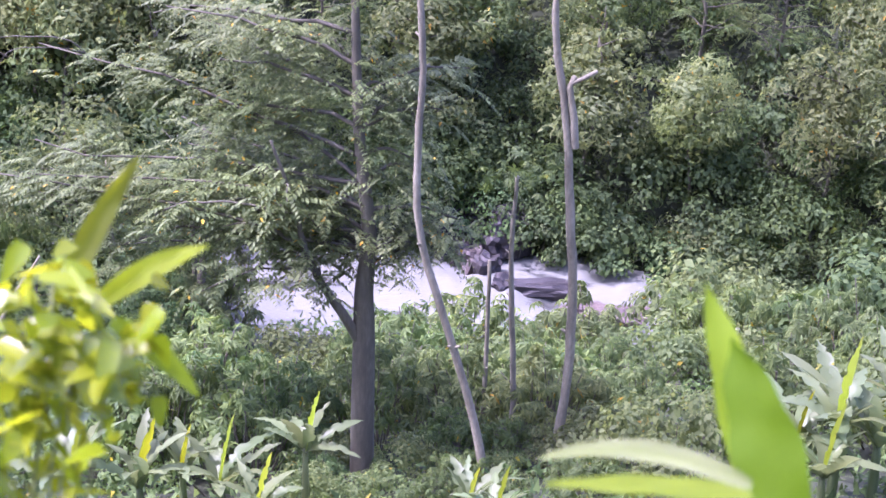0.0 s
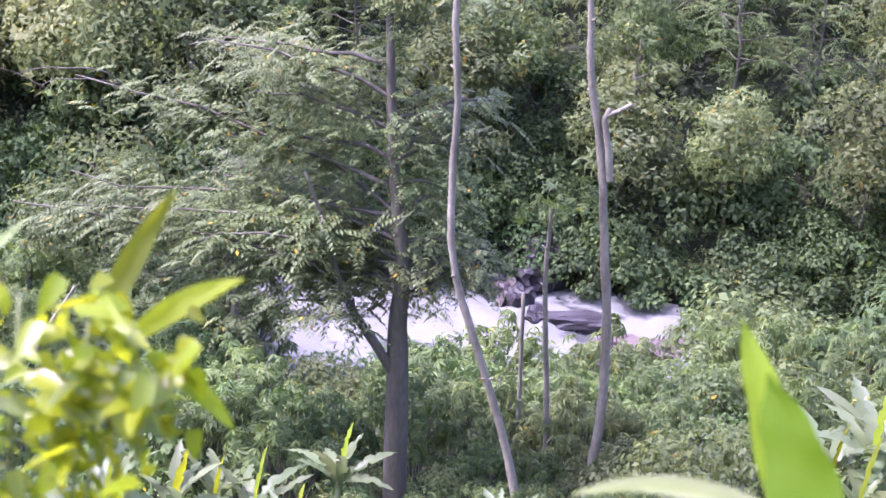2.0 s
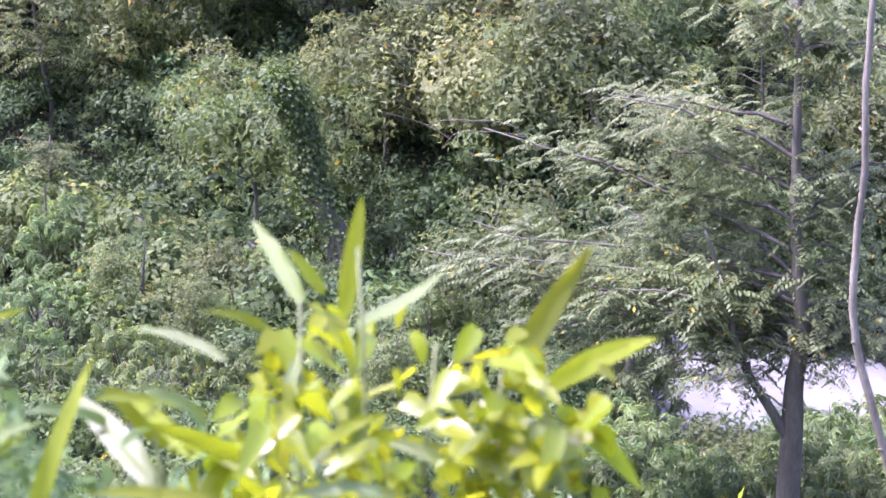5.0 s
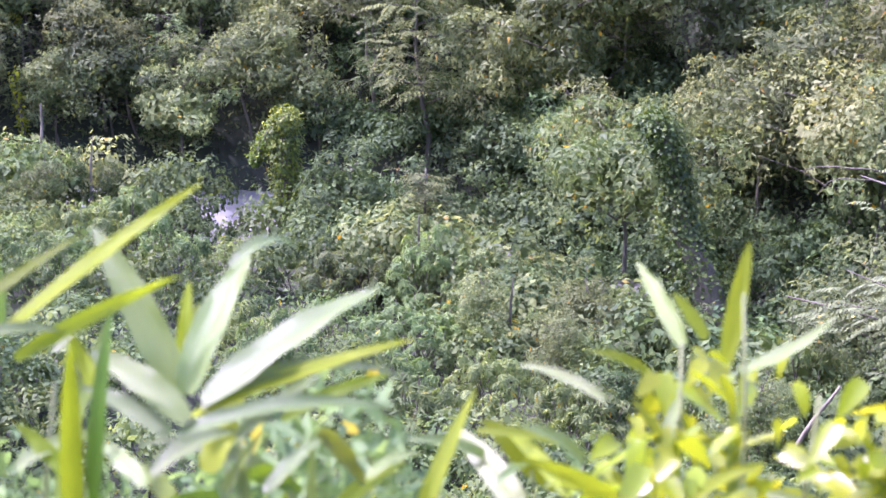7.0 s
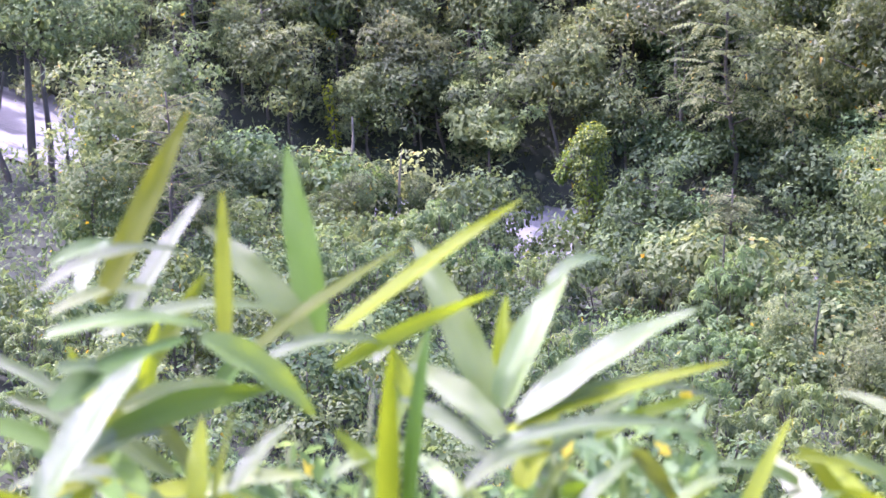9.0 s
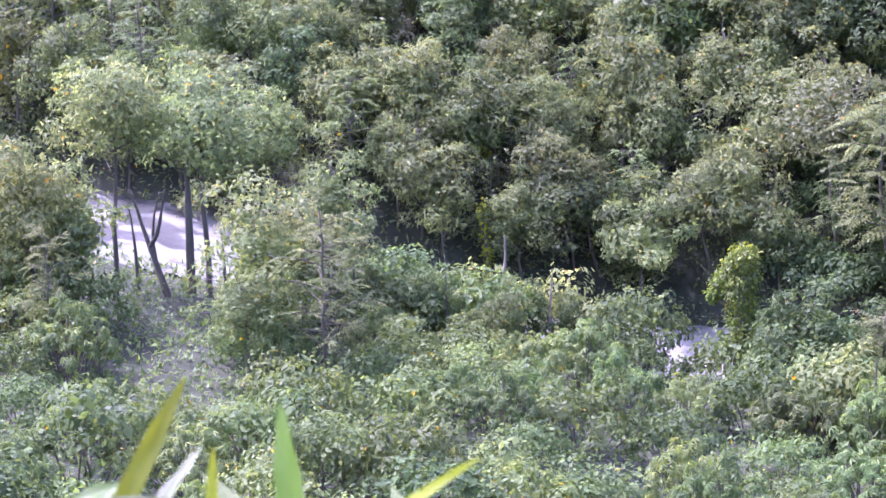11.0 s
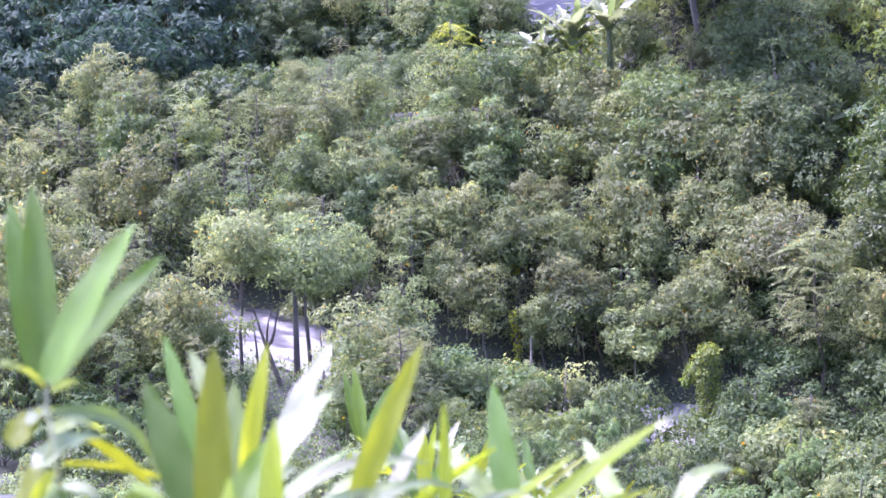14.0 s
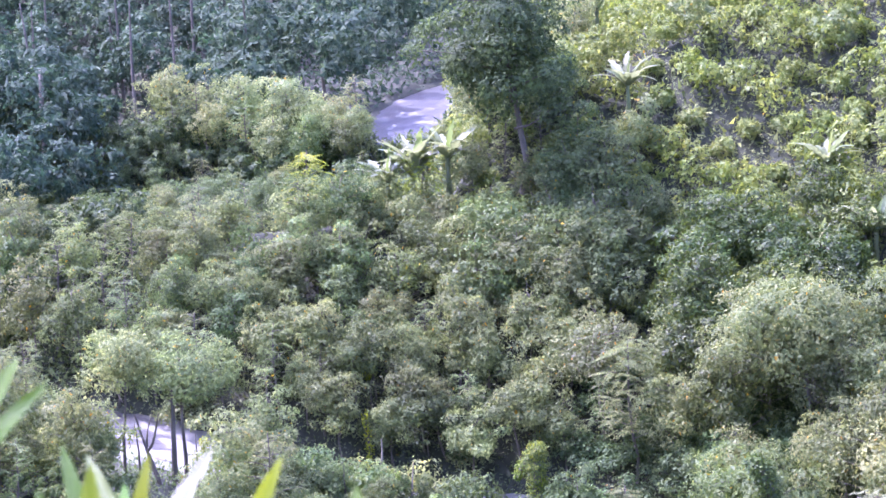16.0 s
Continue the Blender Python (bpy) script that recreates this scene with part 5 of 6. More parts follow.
# ---- plants close to the camera ----
def blade_material(name, dark, mid, light, rough, glow, gloss):
    m = leaf_material(name, dark, mid, light, rough, glow, spread=0.35)
    nt = m.node_tree
    b = nt.nodes["Principled BSDF"]
    b.inputs["Specular IOR Level"].default_value = gloss
    n = noise_node(nt, 6.0, 3, 0.6, coord="UV", stretch=(0.3, 14.0, 1))
    bp = nt.nodes.new("ShaderNodeBump")
    bp.inputs["Strength"].default_value, bp.inputs["Distance"].default_value = 0.35, 0.01
    nt.links.new(n.outputs[0], bp.inputs["Height"])
    nt.links.new(bp.outputs[0], b.inputs["Normal"])
    return m


M_CANE = blade_material("shining_cane_leaf", (0.062, 0.112, 0.034), (0.09, 0.145, 0.04), (0.14, 0.20, 0.048), 0.4, 0.36, 0.7)
# Two copies of the cane leaf, with shade and backlight in their base colour.
M_CANE_SHADED = blade_material("shaded_cane_leaf", (0.04, 0.092, 0.018), (0.06, 0.125, 0.024), (0.085, 0.16, 0.03), 0.5, 0.4, 0.25)
M_CANE_BACKLIT = blade_material("backlit_cane_leaf", (0.07, 0.122, 0.018), (0.115, 0.188, 0.022), (0.22, 0.295, 0.03), 0.5, 0.55, 0.35)
M_CANE_LUSH = blade_material("lush_cane_leaf", (0.045, 0.105, 0.012), (0.07, 0.15, 0.016), (0.105, 0.20, 0.02), 0.6, 0.55, 0.15)
M_STEM = mottled("green_stem", [(0.3, (0.10, 0.13, 0.03)), (0.6, (0.17, 0.20, 0.06))], 9.0, 0.5, 0.1)
SUN_DIR = np.array([-math.sin(sy) * math.cos(su), math.cos(sy) * math.cos(su), math.sin(su)])
blade_rng = np.random.default_rng(17)


def cane_plant(label, root, facing, category="cane plant"):
    """A clump whose leaves are turned to the camera's eye point, facing, to fit its view."""
    ob = thing("cane_plant", label, category, "tall leafy canes on the bank", pose(*root))
    ob["facing"] = facing
    return ob


def blade(plant, base, tip, width, bow, shine, material=None):
    """A lance-shaped leaf from base to tip with a folded midrib; bow: how far it arches; shine: how far it turns to
    mirror the sun to the camera.
    """
    root = np.array(plant.matrix_basis.translation)
    a, b = np.array(base), np.array(tip)
    to_face = unit(np.array(plant["facing"]) - (a + b) / 2)
    way = unit(b - a)
    n = unit(to_face + SUN_DIR * shine + np.array([0, 0, 0.25]) * (1 - shine) + blade_rng.normal(size=3) * (0.3 - 0.24 * shine))
    n = unit(n - way * np.dot(n, way))
    s = np.cross(way, n)
    n0, s0, twist = n, s, blade_rng.uniform(-0.9, 0.9) * (1 - 0.75 * shine)
    fold = 0.24 + 0.22 * shine
    arch = np.array([0, 0, 1.0]) - way * way[2]
    ln = np.linalg.norm(b - a)
    v, f, uv = [], [], []
    segs = 14
    for i in range(segs + 1):
        t = i / segs
        w = width * 0.44 * min(1.0, (t + 0.04) ** 0.5 * (1.0 - t) ** 0.8 * 1.98) + 0.0015
        c = a + (b - a) * t + arch * bow * ln * 4 * t * (1 - t)
        k = twist * (t - 0.4)
        n, s = n0 * math.cos(k) - s0 * math.sin(k), s0 * math.cos(k) + n0 * math.sin(k)
        for e, q in ((-1, 0.0), (-0.5, 0.25), (0, 0.5), (0.5, 0.75), (1, 1.0)):
            ripple = 0.05 * width * math.sin(t * 17 + e * 2 + ln * 40)
            v.append(c + s * w * e + n * (fold * w * abs(e) + ripple * abs(e)) - root)
            uv.append((t, q))
    for i in range(segs):
        for k in range(4):
            f.append((5 * i + k, 5 * i + k + 1, 5 * i + k + 6, 5 * i + k + 5))
    me = bpy.data.meshes.new("leaf")
    me.from_pydata([tuple(q) for q in v], [], f)
    if material is None:
        odd = round(ln * 1e4) % 7
        material = M_CANE if shine > 0.45 else M_CANE_SHADED if odd < 2 else M_CANE_BACKLIT
    me.materials.append(material)
    lay = me.uv_layers.new(name="UVMap")
    for loop in me.loops:
        lay.data[loop.index].uv = uv[loop.vertex_index]
    me.polygons.foreach_set("use_smooth", [True] * len(me.polygons))
    part("leaf", me, plant)


def cane_stem(plant, foot, top, r=0.007):
    root = np.array(plant.matrix_basis.translation)
    l = bent(blade_rng, np.array(foot) - root, np.array(top) - root, 7, 0.05)
    part("stem", quads_to_mesh("stem", [tube(l, np.linspace(r, r * 0.6, 7), 7)], M_STEM), plant, "green jointed stem")


EYE_A, EYE_B = (0.0, 0.0, 22.3), (12.5, -16.3, 29.6)
shoot = cane_plant("broad upright bright green leaves of a cane shoot", (0.7, 3.0, gz(0.7, 3.0)), EYE_A)
clump = cane_plant("clump of leafy stems overgrown with bright green creeper", (-1.2, 3.95, gz(-1.2, 3.95)), EYE_A)
cane = cane_plant("cane plant with long shining arching leaves", (-2.05, 3.45, gz(-2.05, 3.45)), EYE_A)
tallcane = cane_plant("cluster of tall canes with narrow glossy leaves", (-2.7, 2.95, gz(-2.7, 2.95)), EYE_A)
leftcane = cane_plant("tall cane shoot with upright pointed leaves on the bank", (9.77, -14.05, gz(9.77, -14.05)), EYE_B)
midcane = cane_plant("cane clump with broad upright bright green leaves", (9.84, -13.67, gz(9.84, -13.67)), EYE_B)
rightcane = cane_plant("cane clump with long arching shining leaves", (10.16, -13.38, gz(10.16, -13.38)), EYE_B)
blade(shoot, (0.645, 3.663, 19.967), (0.530, 3.905, 20.344), 0.125, 0.03, 0.0, M_CANE_BACKLIT)
blade(shoot, (0.672, 3.466, 20.043), (0.565, 3.728, 20.305), 0.185, 0.03, 0.0, M_CANE_LUSH)
blade(shoot, (0.577, 3.407, 20.158), (0.190, 3.589, 20.095), 0.053, 0.10, 1.0)
blade(shoot, (0.562, 3.311, 20.188), (0.199, 3.349, 20.176), 0.060, 0.02, 0.0)
blade(clump, (-0.845, 4.235, 20.098), (-0.683, 4.384, 20.395), 0.072, 0.05, 0.0, M_CANE_BACKLIT)
blade(clump, (-0.759, 4.250, 20.095), (-0.522, 4.331, 20.206), 0.068, 0.06, 0.0, M_CANE_BACKLIT)
blade(clump, (-1.215, 4.209, 20.244), (-1.198, 4.311, 20.497), 0.055, 0.05, 0.0)
blade(clump, (-1.335, 4.283, 20.237), (-1.500, 4.427, 20.373), 0.055, 0.05, 0.6)
blade(clump, (-1.264, 4.214, 20.291), (-1.347, 4.225, 20.385), 0.038, 0.03, 0.0)
blade(clump, (-1.187, 4.210, 20.226), (-1.002, 4.302, 20.338), 0.043, -0.08, 1.0)
blade(clump, (-1.457, 4.094, 20.159), (-1.703, 4.178, 20.176), 0.030, 0.06, 1.0)
blade(clump, (-0.729, 4.237, 20.056), (-0.529, 4.188, 19.898), 0.062, 0.08, 0.0, M_CANE_BACKLIT)
blade(clump, (-0.891, 4.187, 20.016), (-0.655, 4.162, 19.879), 0.115, 0.05, 0.4, M_CANE)
blade(clump, (-1.570, 3.926, 19.908), (-1.854, 4.132, 20.018), 0.080, 0.04, 1.0)
blade(clump, (-1.556, 4.069, 19.941), (-1.725, 4.018, 20.099), 0.085, 0.02, 0.0)
blade(clump, (-1.062, 4.236, 20.210), (-1.035, 4.212, 20.140), 0.038, 0.30, 0.0)
blade(clump, (-1.396, 4.235, 20.172), (-1.533, 4.160, 20.242), 0.028, 0.10, 0.0)
blade(clump, (-0.890, 4.230, 20.108), (-1.009, 4.187, 20.071), 0.056, 0.10, 0.0)
blade(clump, (-1.326, 4.097, 20.070), (-1.410, 4.113, 20.164), 0.047, 0.10, 0.0)
blade(cane, (-2.217, 3.540, 20.274), (-2.489, 3.651, 20.587), 0.097, 0.04, 0.85, M_CANE)
blade(cane, (-2.185, 3.505, 20.293), (-2.163, 3.768, 20.521), 0.093, 0.08, 0.85, M_CANE)
blade(cane, (-2.164, 3.681, 20.519), (-2.096, 3.864, 20.516), 0.040, 0.18, 0.85, M_CANE)
blade(cane, (-2.124, 3.479, 20.294), (-1.879, 3.834, 20.461), 0.092, 0.04, 0.85, M_CANE)
blade(cane, (-2.277, 3.633, 20.281), (-2.311, 3.750, 20.449), 0.040, 0.02, 0.0, M_CANE_BACKLIT)
blade(cane, (-2.145, 3.454, 20.268), (-1.774, 3.767, 20.380), 0.039, 0.03, 0.0, M_CANE_BACKLIT)
blade(cane, (-2.099, 3.369, 20.298), (-2.351, 3.409, 20.401), 0.081, 0.06, 0.85, M_CANE)
blade(cane, (-2.127, 3.472, 20.284), (-1.808, 3.789, 20.278), 0.045, 0.13, 0.85, M_CANE)
blade(cane, (-2.110, 3.352, 20.277), (-1.774, 3.675, 20.255), 0.046, 0.08, 0.85, M_CANE)
blade(cane, (-2.055, 3.485, 20.222), (-1.968, 3.717, 20.294), 0.036, 0.03, 0.85, M_CANE)
blade(cane, (-2.125, 3.343, 20.278), (-2.352, 3.376, 20.334), 0.049, 0.05, 0.85, M_CANE)
blade(cane, (-2.093, 3.429, 20.160), (-2.083, 3.567, 20.294), 0.086, 0.02, 0.0, M_CANE_BACKLIT)
blade(cane, (-2.261, 3.621, 20.235), (-2.290, 3.743, 20.401), 0.062, 0.03, 0.0, M_CANE_BACKLIT)
blade(cane, (-1.930, 3.313, 20.242), (-1.880, 3.442, 20.148), 0.057, 0.05, 0.15, M_CANE_SHADED)
blade(cane, (-1.864, 3.490, 20.270), (-1.810, 3.586, 20.114), 0.049, 0.05, 0.85, M_CANE)
blade(cane, (-2.368, 3.154, 20.243), (-2.274, 3.379, 20.237), 0.041, 0.10, 0.85, M_CANE)
blade(cane, (-2.100, 3.201, 20.229), (-2.254, 3.276, 20.266), 0.048, 0.05, 0.85, M_CANE)
blade(cane, (-2.023, 3.624, 20.212), (-1.849, 3.804, 20.274), 0.036, 0.05, 0.0, M_CANE_BACKLIT)
blade(cane, (-2.094, 3.216, 20.249), (-2.010, 3.432, 20.265), 0.051, 0.10, 0.85, M_CANE)
blade(cane, (-2.279, 3.204, 20.215), (-2.413, 3.224, 20.307), 0.043, 0.04, 0.0, M_CANE_BACKLIT)
blade(cane, (-2.351, 3.444, 20.259), (-2.466, 3.499, 20.403), 0.040, 0.04, 0.0, M_CANE_BACKLIT)
blade(cane, (-1.893, 3.312, 20.201), (-1.855, 3.510, 20.251), 0.042, 0.06, 0.85, M_CANE)
blade(cane, (-2.452, 3.432, 20.376), (-2.450, 3.610, 20.421), 0.030, 0.05, 0.85, M_CANE)
blade(cane, (-1.759, 3.496, 20.176), (-1.710, 3.662, 20.168), 0.043, 0.08, 0.85, M_CANE)
blade(tallcane, (-2.796, 2.975, 20.602), (-2.743, 3.231, 20.950), 0.067, 0.02, 0.0, M_CANE_BACKLIT)
blade(tallcane, (-2.818, 3.066, 20.532), (-2.806, 3.336, 20.741), 0.053, 0.03, 0.85, M_CANE)
blade(tallcane, (-2.592, 3.106, 20.493), (-2.674, 3.234, 20.789), 0.043, 0.01, 0.0, M_CANE_BACKLIT)
blade(tallcane, (-2.514, 3.291, 20.460), (-2.798, 3.315, 20.670), 0.083, 0.05, 0.85, M_CANE)
blade(tallcane, (-2.556, 3.374, 20.418), (-2.740, 3.543, 20.796), 0.097, 0.02, 0.15, M_CANE_SHADED)
blade(tallcane, (-2.490, 3.308, 20.458), (-2.213, 3.663, 20.709), 0.042, 0.02, 0.0, M_CANE_BACKLIT)
blade(tallcane, (-2.605, 3.140, 20.442), (-2.383, 3.463, 20.638), 0.032, 0.03, 0.0, M_CANE_BACKLIT)
blade(tallcane, (-2.821, 2.834, 20.668), (-2.697, 3.130, 20.682), 0.042, 0.12, 0.85, M_CANE)
blade(tallcane, (-2.766, 2.781, 20.601), (-2.600, 3.083, 20.546), 0.045, 0.08, 0.85, M_CANE)
blade(tallcane, (-2.832, 2.868, 20.608), (-2.743, 3.119, 20.588), 0.037, 0.10, 0.85, M_CANE)
blade(tallcane, (-2.786, 2.954, 20.538), (-2.566, 3.301, 20.510), 0.043, 0.10, 0.85, M_CANE)
blade(tallcane, (-2.511, 2.941, 20.587), (-2.380, 3.114, 20.387), 0.083, 0.08, 0.85, M_CANE)
blade(tallcane, (-2.701, 2.710, 20.487), (-2.601, 3.013, 20.548), 0.091, 0.06, 0.15, M_CANE_SHADED)
blade(tallcane, (-2.614, 2.569, 20.366), (-2.599, 2.877, 20.560), 0.094, 0.04, 0.85, M_CANE)
blade(tallcane, (-2.646, 2.794, 20.406), (-2.490, 3.114, 20.422), 0.075, 0.06, 0.15, M_CANE_SHADED)
blade(tallcane, (-2.664, 2.867, 20.434), (-2.557, 3.121, 20.409), 0.059, 0.08, 0.85, M_CANE)
blade(tallcane, (-2.528, 3.146, 20.465), (-2.390, 3.400, 20.439), 0.038, 0.10, 0.85, M_CANE)
blade(tallcane, (-2.463, 3.305, 20.407), (-2.234, 3.579, 20.525), 0.042, 0.03, 0.0, M_CANE_BACKLIT)
blade(tallcane, (-2.396, 2.751, 20.323), (-2.452, 2.859, 20.467), 0.051, 0.02, 0.0, M_CANE_BACKLIT)
blade(tallcane, (-2.411, 2.878, 20.312), (-2.412, 3.086, 20.383), 0.044, 0.04, 0.85, M_CANE)
blade(tallcane, (-2.899, 3.020, 20.596), (-2.951, 3.173, 20.660), 0.045, 0.05, 0.85, M_CANE)
blade(tallcane, (-3.016, 3.066, 20.627), (-2.960, 3.285, 20.606), 0.043, 0.10, 0.85, M_CANE)
blade(tallcane, (-2.821, 3.150, 20.414), (-2.799, 3.313, 20.568), 0.046, 0.03, 0.0, M_CANE_BACKLIT)
blade(tallcane, (-2.650, 2.701, 20.384), (-2.593, 2.929, 20.375), 0.069, 0.10, 0.85, M_CANE)
blade(tallcane, (-2.662, 3.116, 20.352), (-2.675, 3.314, 20.432), 0.050, 0.04, 0.15, M_CANE_SHADED)
blade(tallcane, (-2.706, 2.741, 20.555), (-2.658, 2.913, 20.454), 0.055, 0.14, 0.85, M_CANE)
blade(tallcane, (-2.474, 2.704, 20.361), (-2.622, 2.767, 20.398), 0.054, 0.05, 0.15, M_CANE_SHADED)




blade(leftcane, (9.743, -14.045, 28.187), (9.596, -13.910, 28.537), 0.086, 0.03, 0.1, M_CANE_SHADED)
blade(leftcane, (9.698, -14.023, 28.174), (9.532, -13.919, 28.502), 0.080, 0.03, 0.1, M_CANE_SHADED)
blade(leftcane, (9.821, -14.102, 28.212), (9.808, -13.836, 28.465), 0.081, 0.05, 0.1, M_CANE_SHADED)
blade(leftcane, (9.788, -14.069, 28.194), (9.815, -13.775, 28.389), 0.059, 0.04, 0.1, M_CANE_SHADED)
blade(leftcane, (9.761, -14.048, 28.131), (9.837, -13.862, 27.928), 0.044, 0.28, 0.9, M_CANE)
blade(leftcane, (9.833, -14.160, 28.059), (9.815, -13.980, 28.066), 0.066, 0.10, 0.9, M_CANE)
blade(leftcane, (9.765, -14.063, 28.088), (9.747, -13.911, 28.039), 0.047, 0.16, 0.9, M_CANE)
blade(leftcane, (9.762, -14.161, 28.251), (9.730, -14.037, 28.166), 0.048, 0.10, 0.9, M_CANE)
blade(leftcane, (9.741, -13.947, 28.045), (9.802, -13.854, 27.927), 0.030, 0.06, 0.0, M_CANE_BACKLIT)
blade(leftcane, (9.642, -13.940, 27.971), (9.772, -13.747, 27.892), 0.015, 0.05, 0.0, M_CANE_BACKLIT)
blade(leftcane, (9.833, -14.206, 27.974), (9.805, -14.093, 28.094), 0.069, 0.05, 0.0, M_CANE_BACKLIT)
blade(leftcane, (9.878, -14.212, 28.016), (9.857, -14.132, 28.055), 0.030, 0.05, 0.0, M_CANE_BACKLIT)
blade(leftcane, (9.685, -13.802, 27.820), (9.632, -13.658, 27.845), 0.018, 0.05, 0.9, M_CANE)
blade(leftcane, (9.663, -14.026, 28.083), (9.607, -13.905, 28.063), 0.054, 0.10, 0.9, M_CANE)
blade(leftcane, (9.755, -14.039, 28.165), (9.748, -13.965, 28.166), 0.026, 0.10, 0.0, M_CANE_BACKLIT)
blade(leftcane, (9.644, -14.068, 28.048), (9.634, -13.972, 28.097), 0.067, 0.05, 0.0, M_CANE_BACKLIT)
blade(leftcane, (9.886, -14.135, 27.982), (9.743, -14.103, 27.999), 0.051, 0.05, 0.1, M_CANE_SHADED)
blade(leftcane, (9.848, -14.025, 27.961), (9.697, -14.018, 27.948), 0.029, 0.10, 0.9, M_CANE)
blade(leftcane, (9.802, -13.951, 27.896), (9.761, -13.814, 27.876), 0.040, 0.08, 0.1, M_CANE_SHADED)
blade(midcane, (9.853, -13.783, 27.805), (9.639, -13.698, 28.081), 0.105, 0.03, 0.1, M_CANE_SHADED)
blade(midcane, (9.562, -13.482, 27.788), (9.367, -13.386, 28.070), 0.061, 0.03, 0.1, M_CANE_SHADED)
blade(midcane, (9.541, -13.359, 27.772), (9.341, -13.286, 28.007), 0.068, 0.03, 0.9, M_CANE)
blade(midcane, (10.018, -13.898, 27.843), (9.917, -13.758, 28.211), 0.094, 0.02, 0.0, M_CANE_BACKLIT)
blade(midcane, (9.621, -13.435, 27.758), (9.492, -13.298, 27.955), 0.067, 0.02, 0.1, M_CANE_SHADED)
blade(midcane, (9.761, -13.557, 27.833), (9.722, -13.408, 28.101), 0.052, 0.02, 0.0, M_CANE_BACKLIT)
blade(midcane, (9.738, -13.433, 27.828), (9.718, -13.187, 28.052), 0.077, 0.04, 0.9, M_CANE)
blade(midcane, (9.990, -13.745, 27.898), (9.992, -13.497, 28.059), 0.094, 0.05, 0.9, M_CANE)
blade(midcane, (10.036, -13.871, 27.859), (9.977, -13.680, 28.000), 0.097, 0.03, 0.1, M_CANE_SHADED)
blade(midcane, (10.159, -13.887, 27.879), (10.092, -13.778, 28.090), 0.059, 0.02, 0.0, M_CANE_BACKLIT)
blade(midcane, (10.134, -13.981, 27.895), (10.081, -13.901, 28.007), 0.035, 0.02, 0.0, M_CANE_BACKLIT)
blade(midcane, (9.852, -13.636, 27.792), (9.827, -13.454, 27.850), 0.042, 0.05, 0.9, M_CANE)
blade(midcane, (9.826, -13.810, 27.809), (9.654, -13.774, 27.882), 0.055, 0.05, 0.1, M_CANE_SHADED)
blade(midcane, (9.660, -13.561, 27.731), (9.500, -13.491, 27.843), 0.050, 0.04, 0.1, M_CANE_SHADED)
blade(rightcane, (10.072, -13.553, 27.829), (10.100, -13.334, 28.130), 0.069, 0.02, 0.0, M_CANE_BACKLIT)
blade(rightcane, (10.062, -13.444, 27.780), (10.028, -13.245, 27.918), 0.044, 0.03, 0.9, M_CANE)
blade(rightcane, (9.893, -13.578, 27.828), (9.924, -13.351, 27.878), 0.028, 0.05, 0.9, M_CANE)
blade(rightcane, (9.930, -13.618, 27.824), (10.090, -13.293, 27.843), 0.036, 0.15, 0.9, M_CANE)
blade(rightcane, (10.020, -13.602, 27.829), (10.066, -13.368, 27.876), 0.030, 0.10, 0.9, M_CANE)
blade(rightcane, (10.056, -13.578, 27.811), (10.136, -13.346, 27.796), 0.030, 0.20, 0.9, M_CANE)
blade(rightcane, (10.120, -13.584, 27.825), (10.208, -13.345, 27.820), 0.027, 0.18, 0.9, M_CANE)
blade(rightcane, (10.164, -13.366, 27.762), (10.091, -13.263, 27.981), 0.034, 0.01, 0.0, M_CANE_BACKLIT)
blade(rightcane, (10.201, -13.221, 27.722), (9.982, -13.175, 27.848), 0.055, 0.08, 0.9, M_CANE)
blade(rightcane, (10.167, -13.140, 27.664), (10.008, -12.983, 27.943), 0.083, 0.02, 0.1, M_CANE_SHADED)
blade(rightcane, (10.233, -13.318, 27.748), (10.335, -13.124, 27.866), 0.031, 0.02, 0.0, M_CANE_BACKLIT)
blade(rightcane, (10.239, -13.197, 27.709), (10.441, -12.912, 27.906), 0.043, 0.02, 0.0, M_CANE_BACKLIT)
blade(rightcane, (10.397, -13.032, 27.685), (10.221, -12.938, 27.824), 0.056, 0.04, 0.9, M_CANE)
blade(rightcane, (10.450, -12.943, 27.666), (10.517, -12.727, 27.728), 0.065, 0.26, 0.9, M_CANE)
blade(rightcane, (10.027, -13.351, 27.744), (10.135, -13.146, 27.852), 0.023, 0.02, 0.0, M_CANE_BACKLIT)
blade(rightcane, (10.343, -13.114, 27.726), (10.426, -12.983, 27.754), 0.026, 0.03, 0.0, M_CANE_BACKLIT)
blade(rightcane, (10.066, -13.699, 27.841), (10.108, -13.484, 27.848), 0.040, 0.10, 0.9, M_CANE)
blade(rightcane, (10.250, -13.420, 27.790), (10.287, -13.227, 27.800), 0.033, 0.10, 0.9, M_CANE)
blade(rightcane, (10.204, -13.584, 27.819), (10.041, -13.541, 27.854), 0.046, 0.08, 0.9, M_CANE)
blade(rightcane, (10.335, -13.241, 27.748), (10.175, -13.192, 27.769), 0.037, 0.10, 0.9, M_CANE)


def fill_blades(plant, n, low, high, reach, seed):
    """Further leaves that arch out of the clump between two corners."""
    rg = np.random.default_rng(seed)
    for k in range(n):
        b = rg.uniform(low, high)
        w = unit(rg.normal(size=3) * np.array([1, 0.7, 0.6]) + np.array([0, 0, 0.35]))
        blade(plant, tuple(b), tuple(b + w * reach * rg.uniform(0.6, 1.2)), reach * rg.uniform(0.09, 0.16), rg.uniform(0.03, 0.16), float(rg.choice([0, 0.4, 1, 1])))


fill_blades(tallcane, 44, (-3.1, 2.8, 19.8), (-2.2, 3.4, 20.2), 0.42, 51)
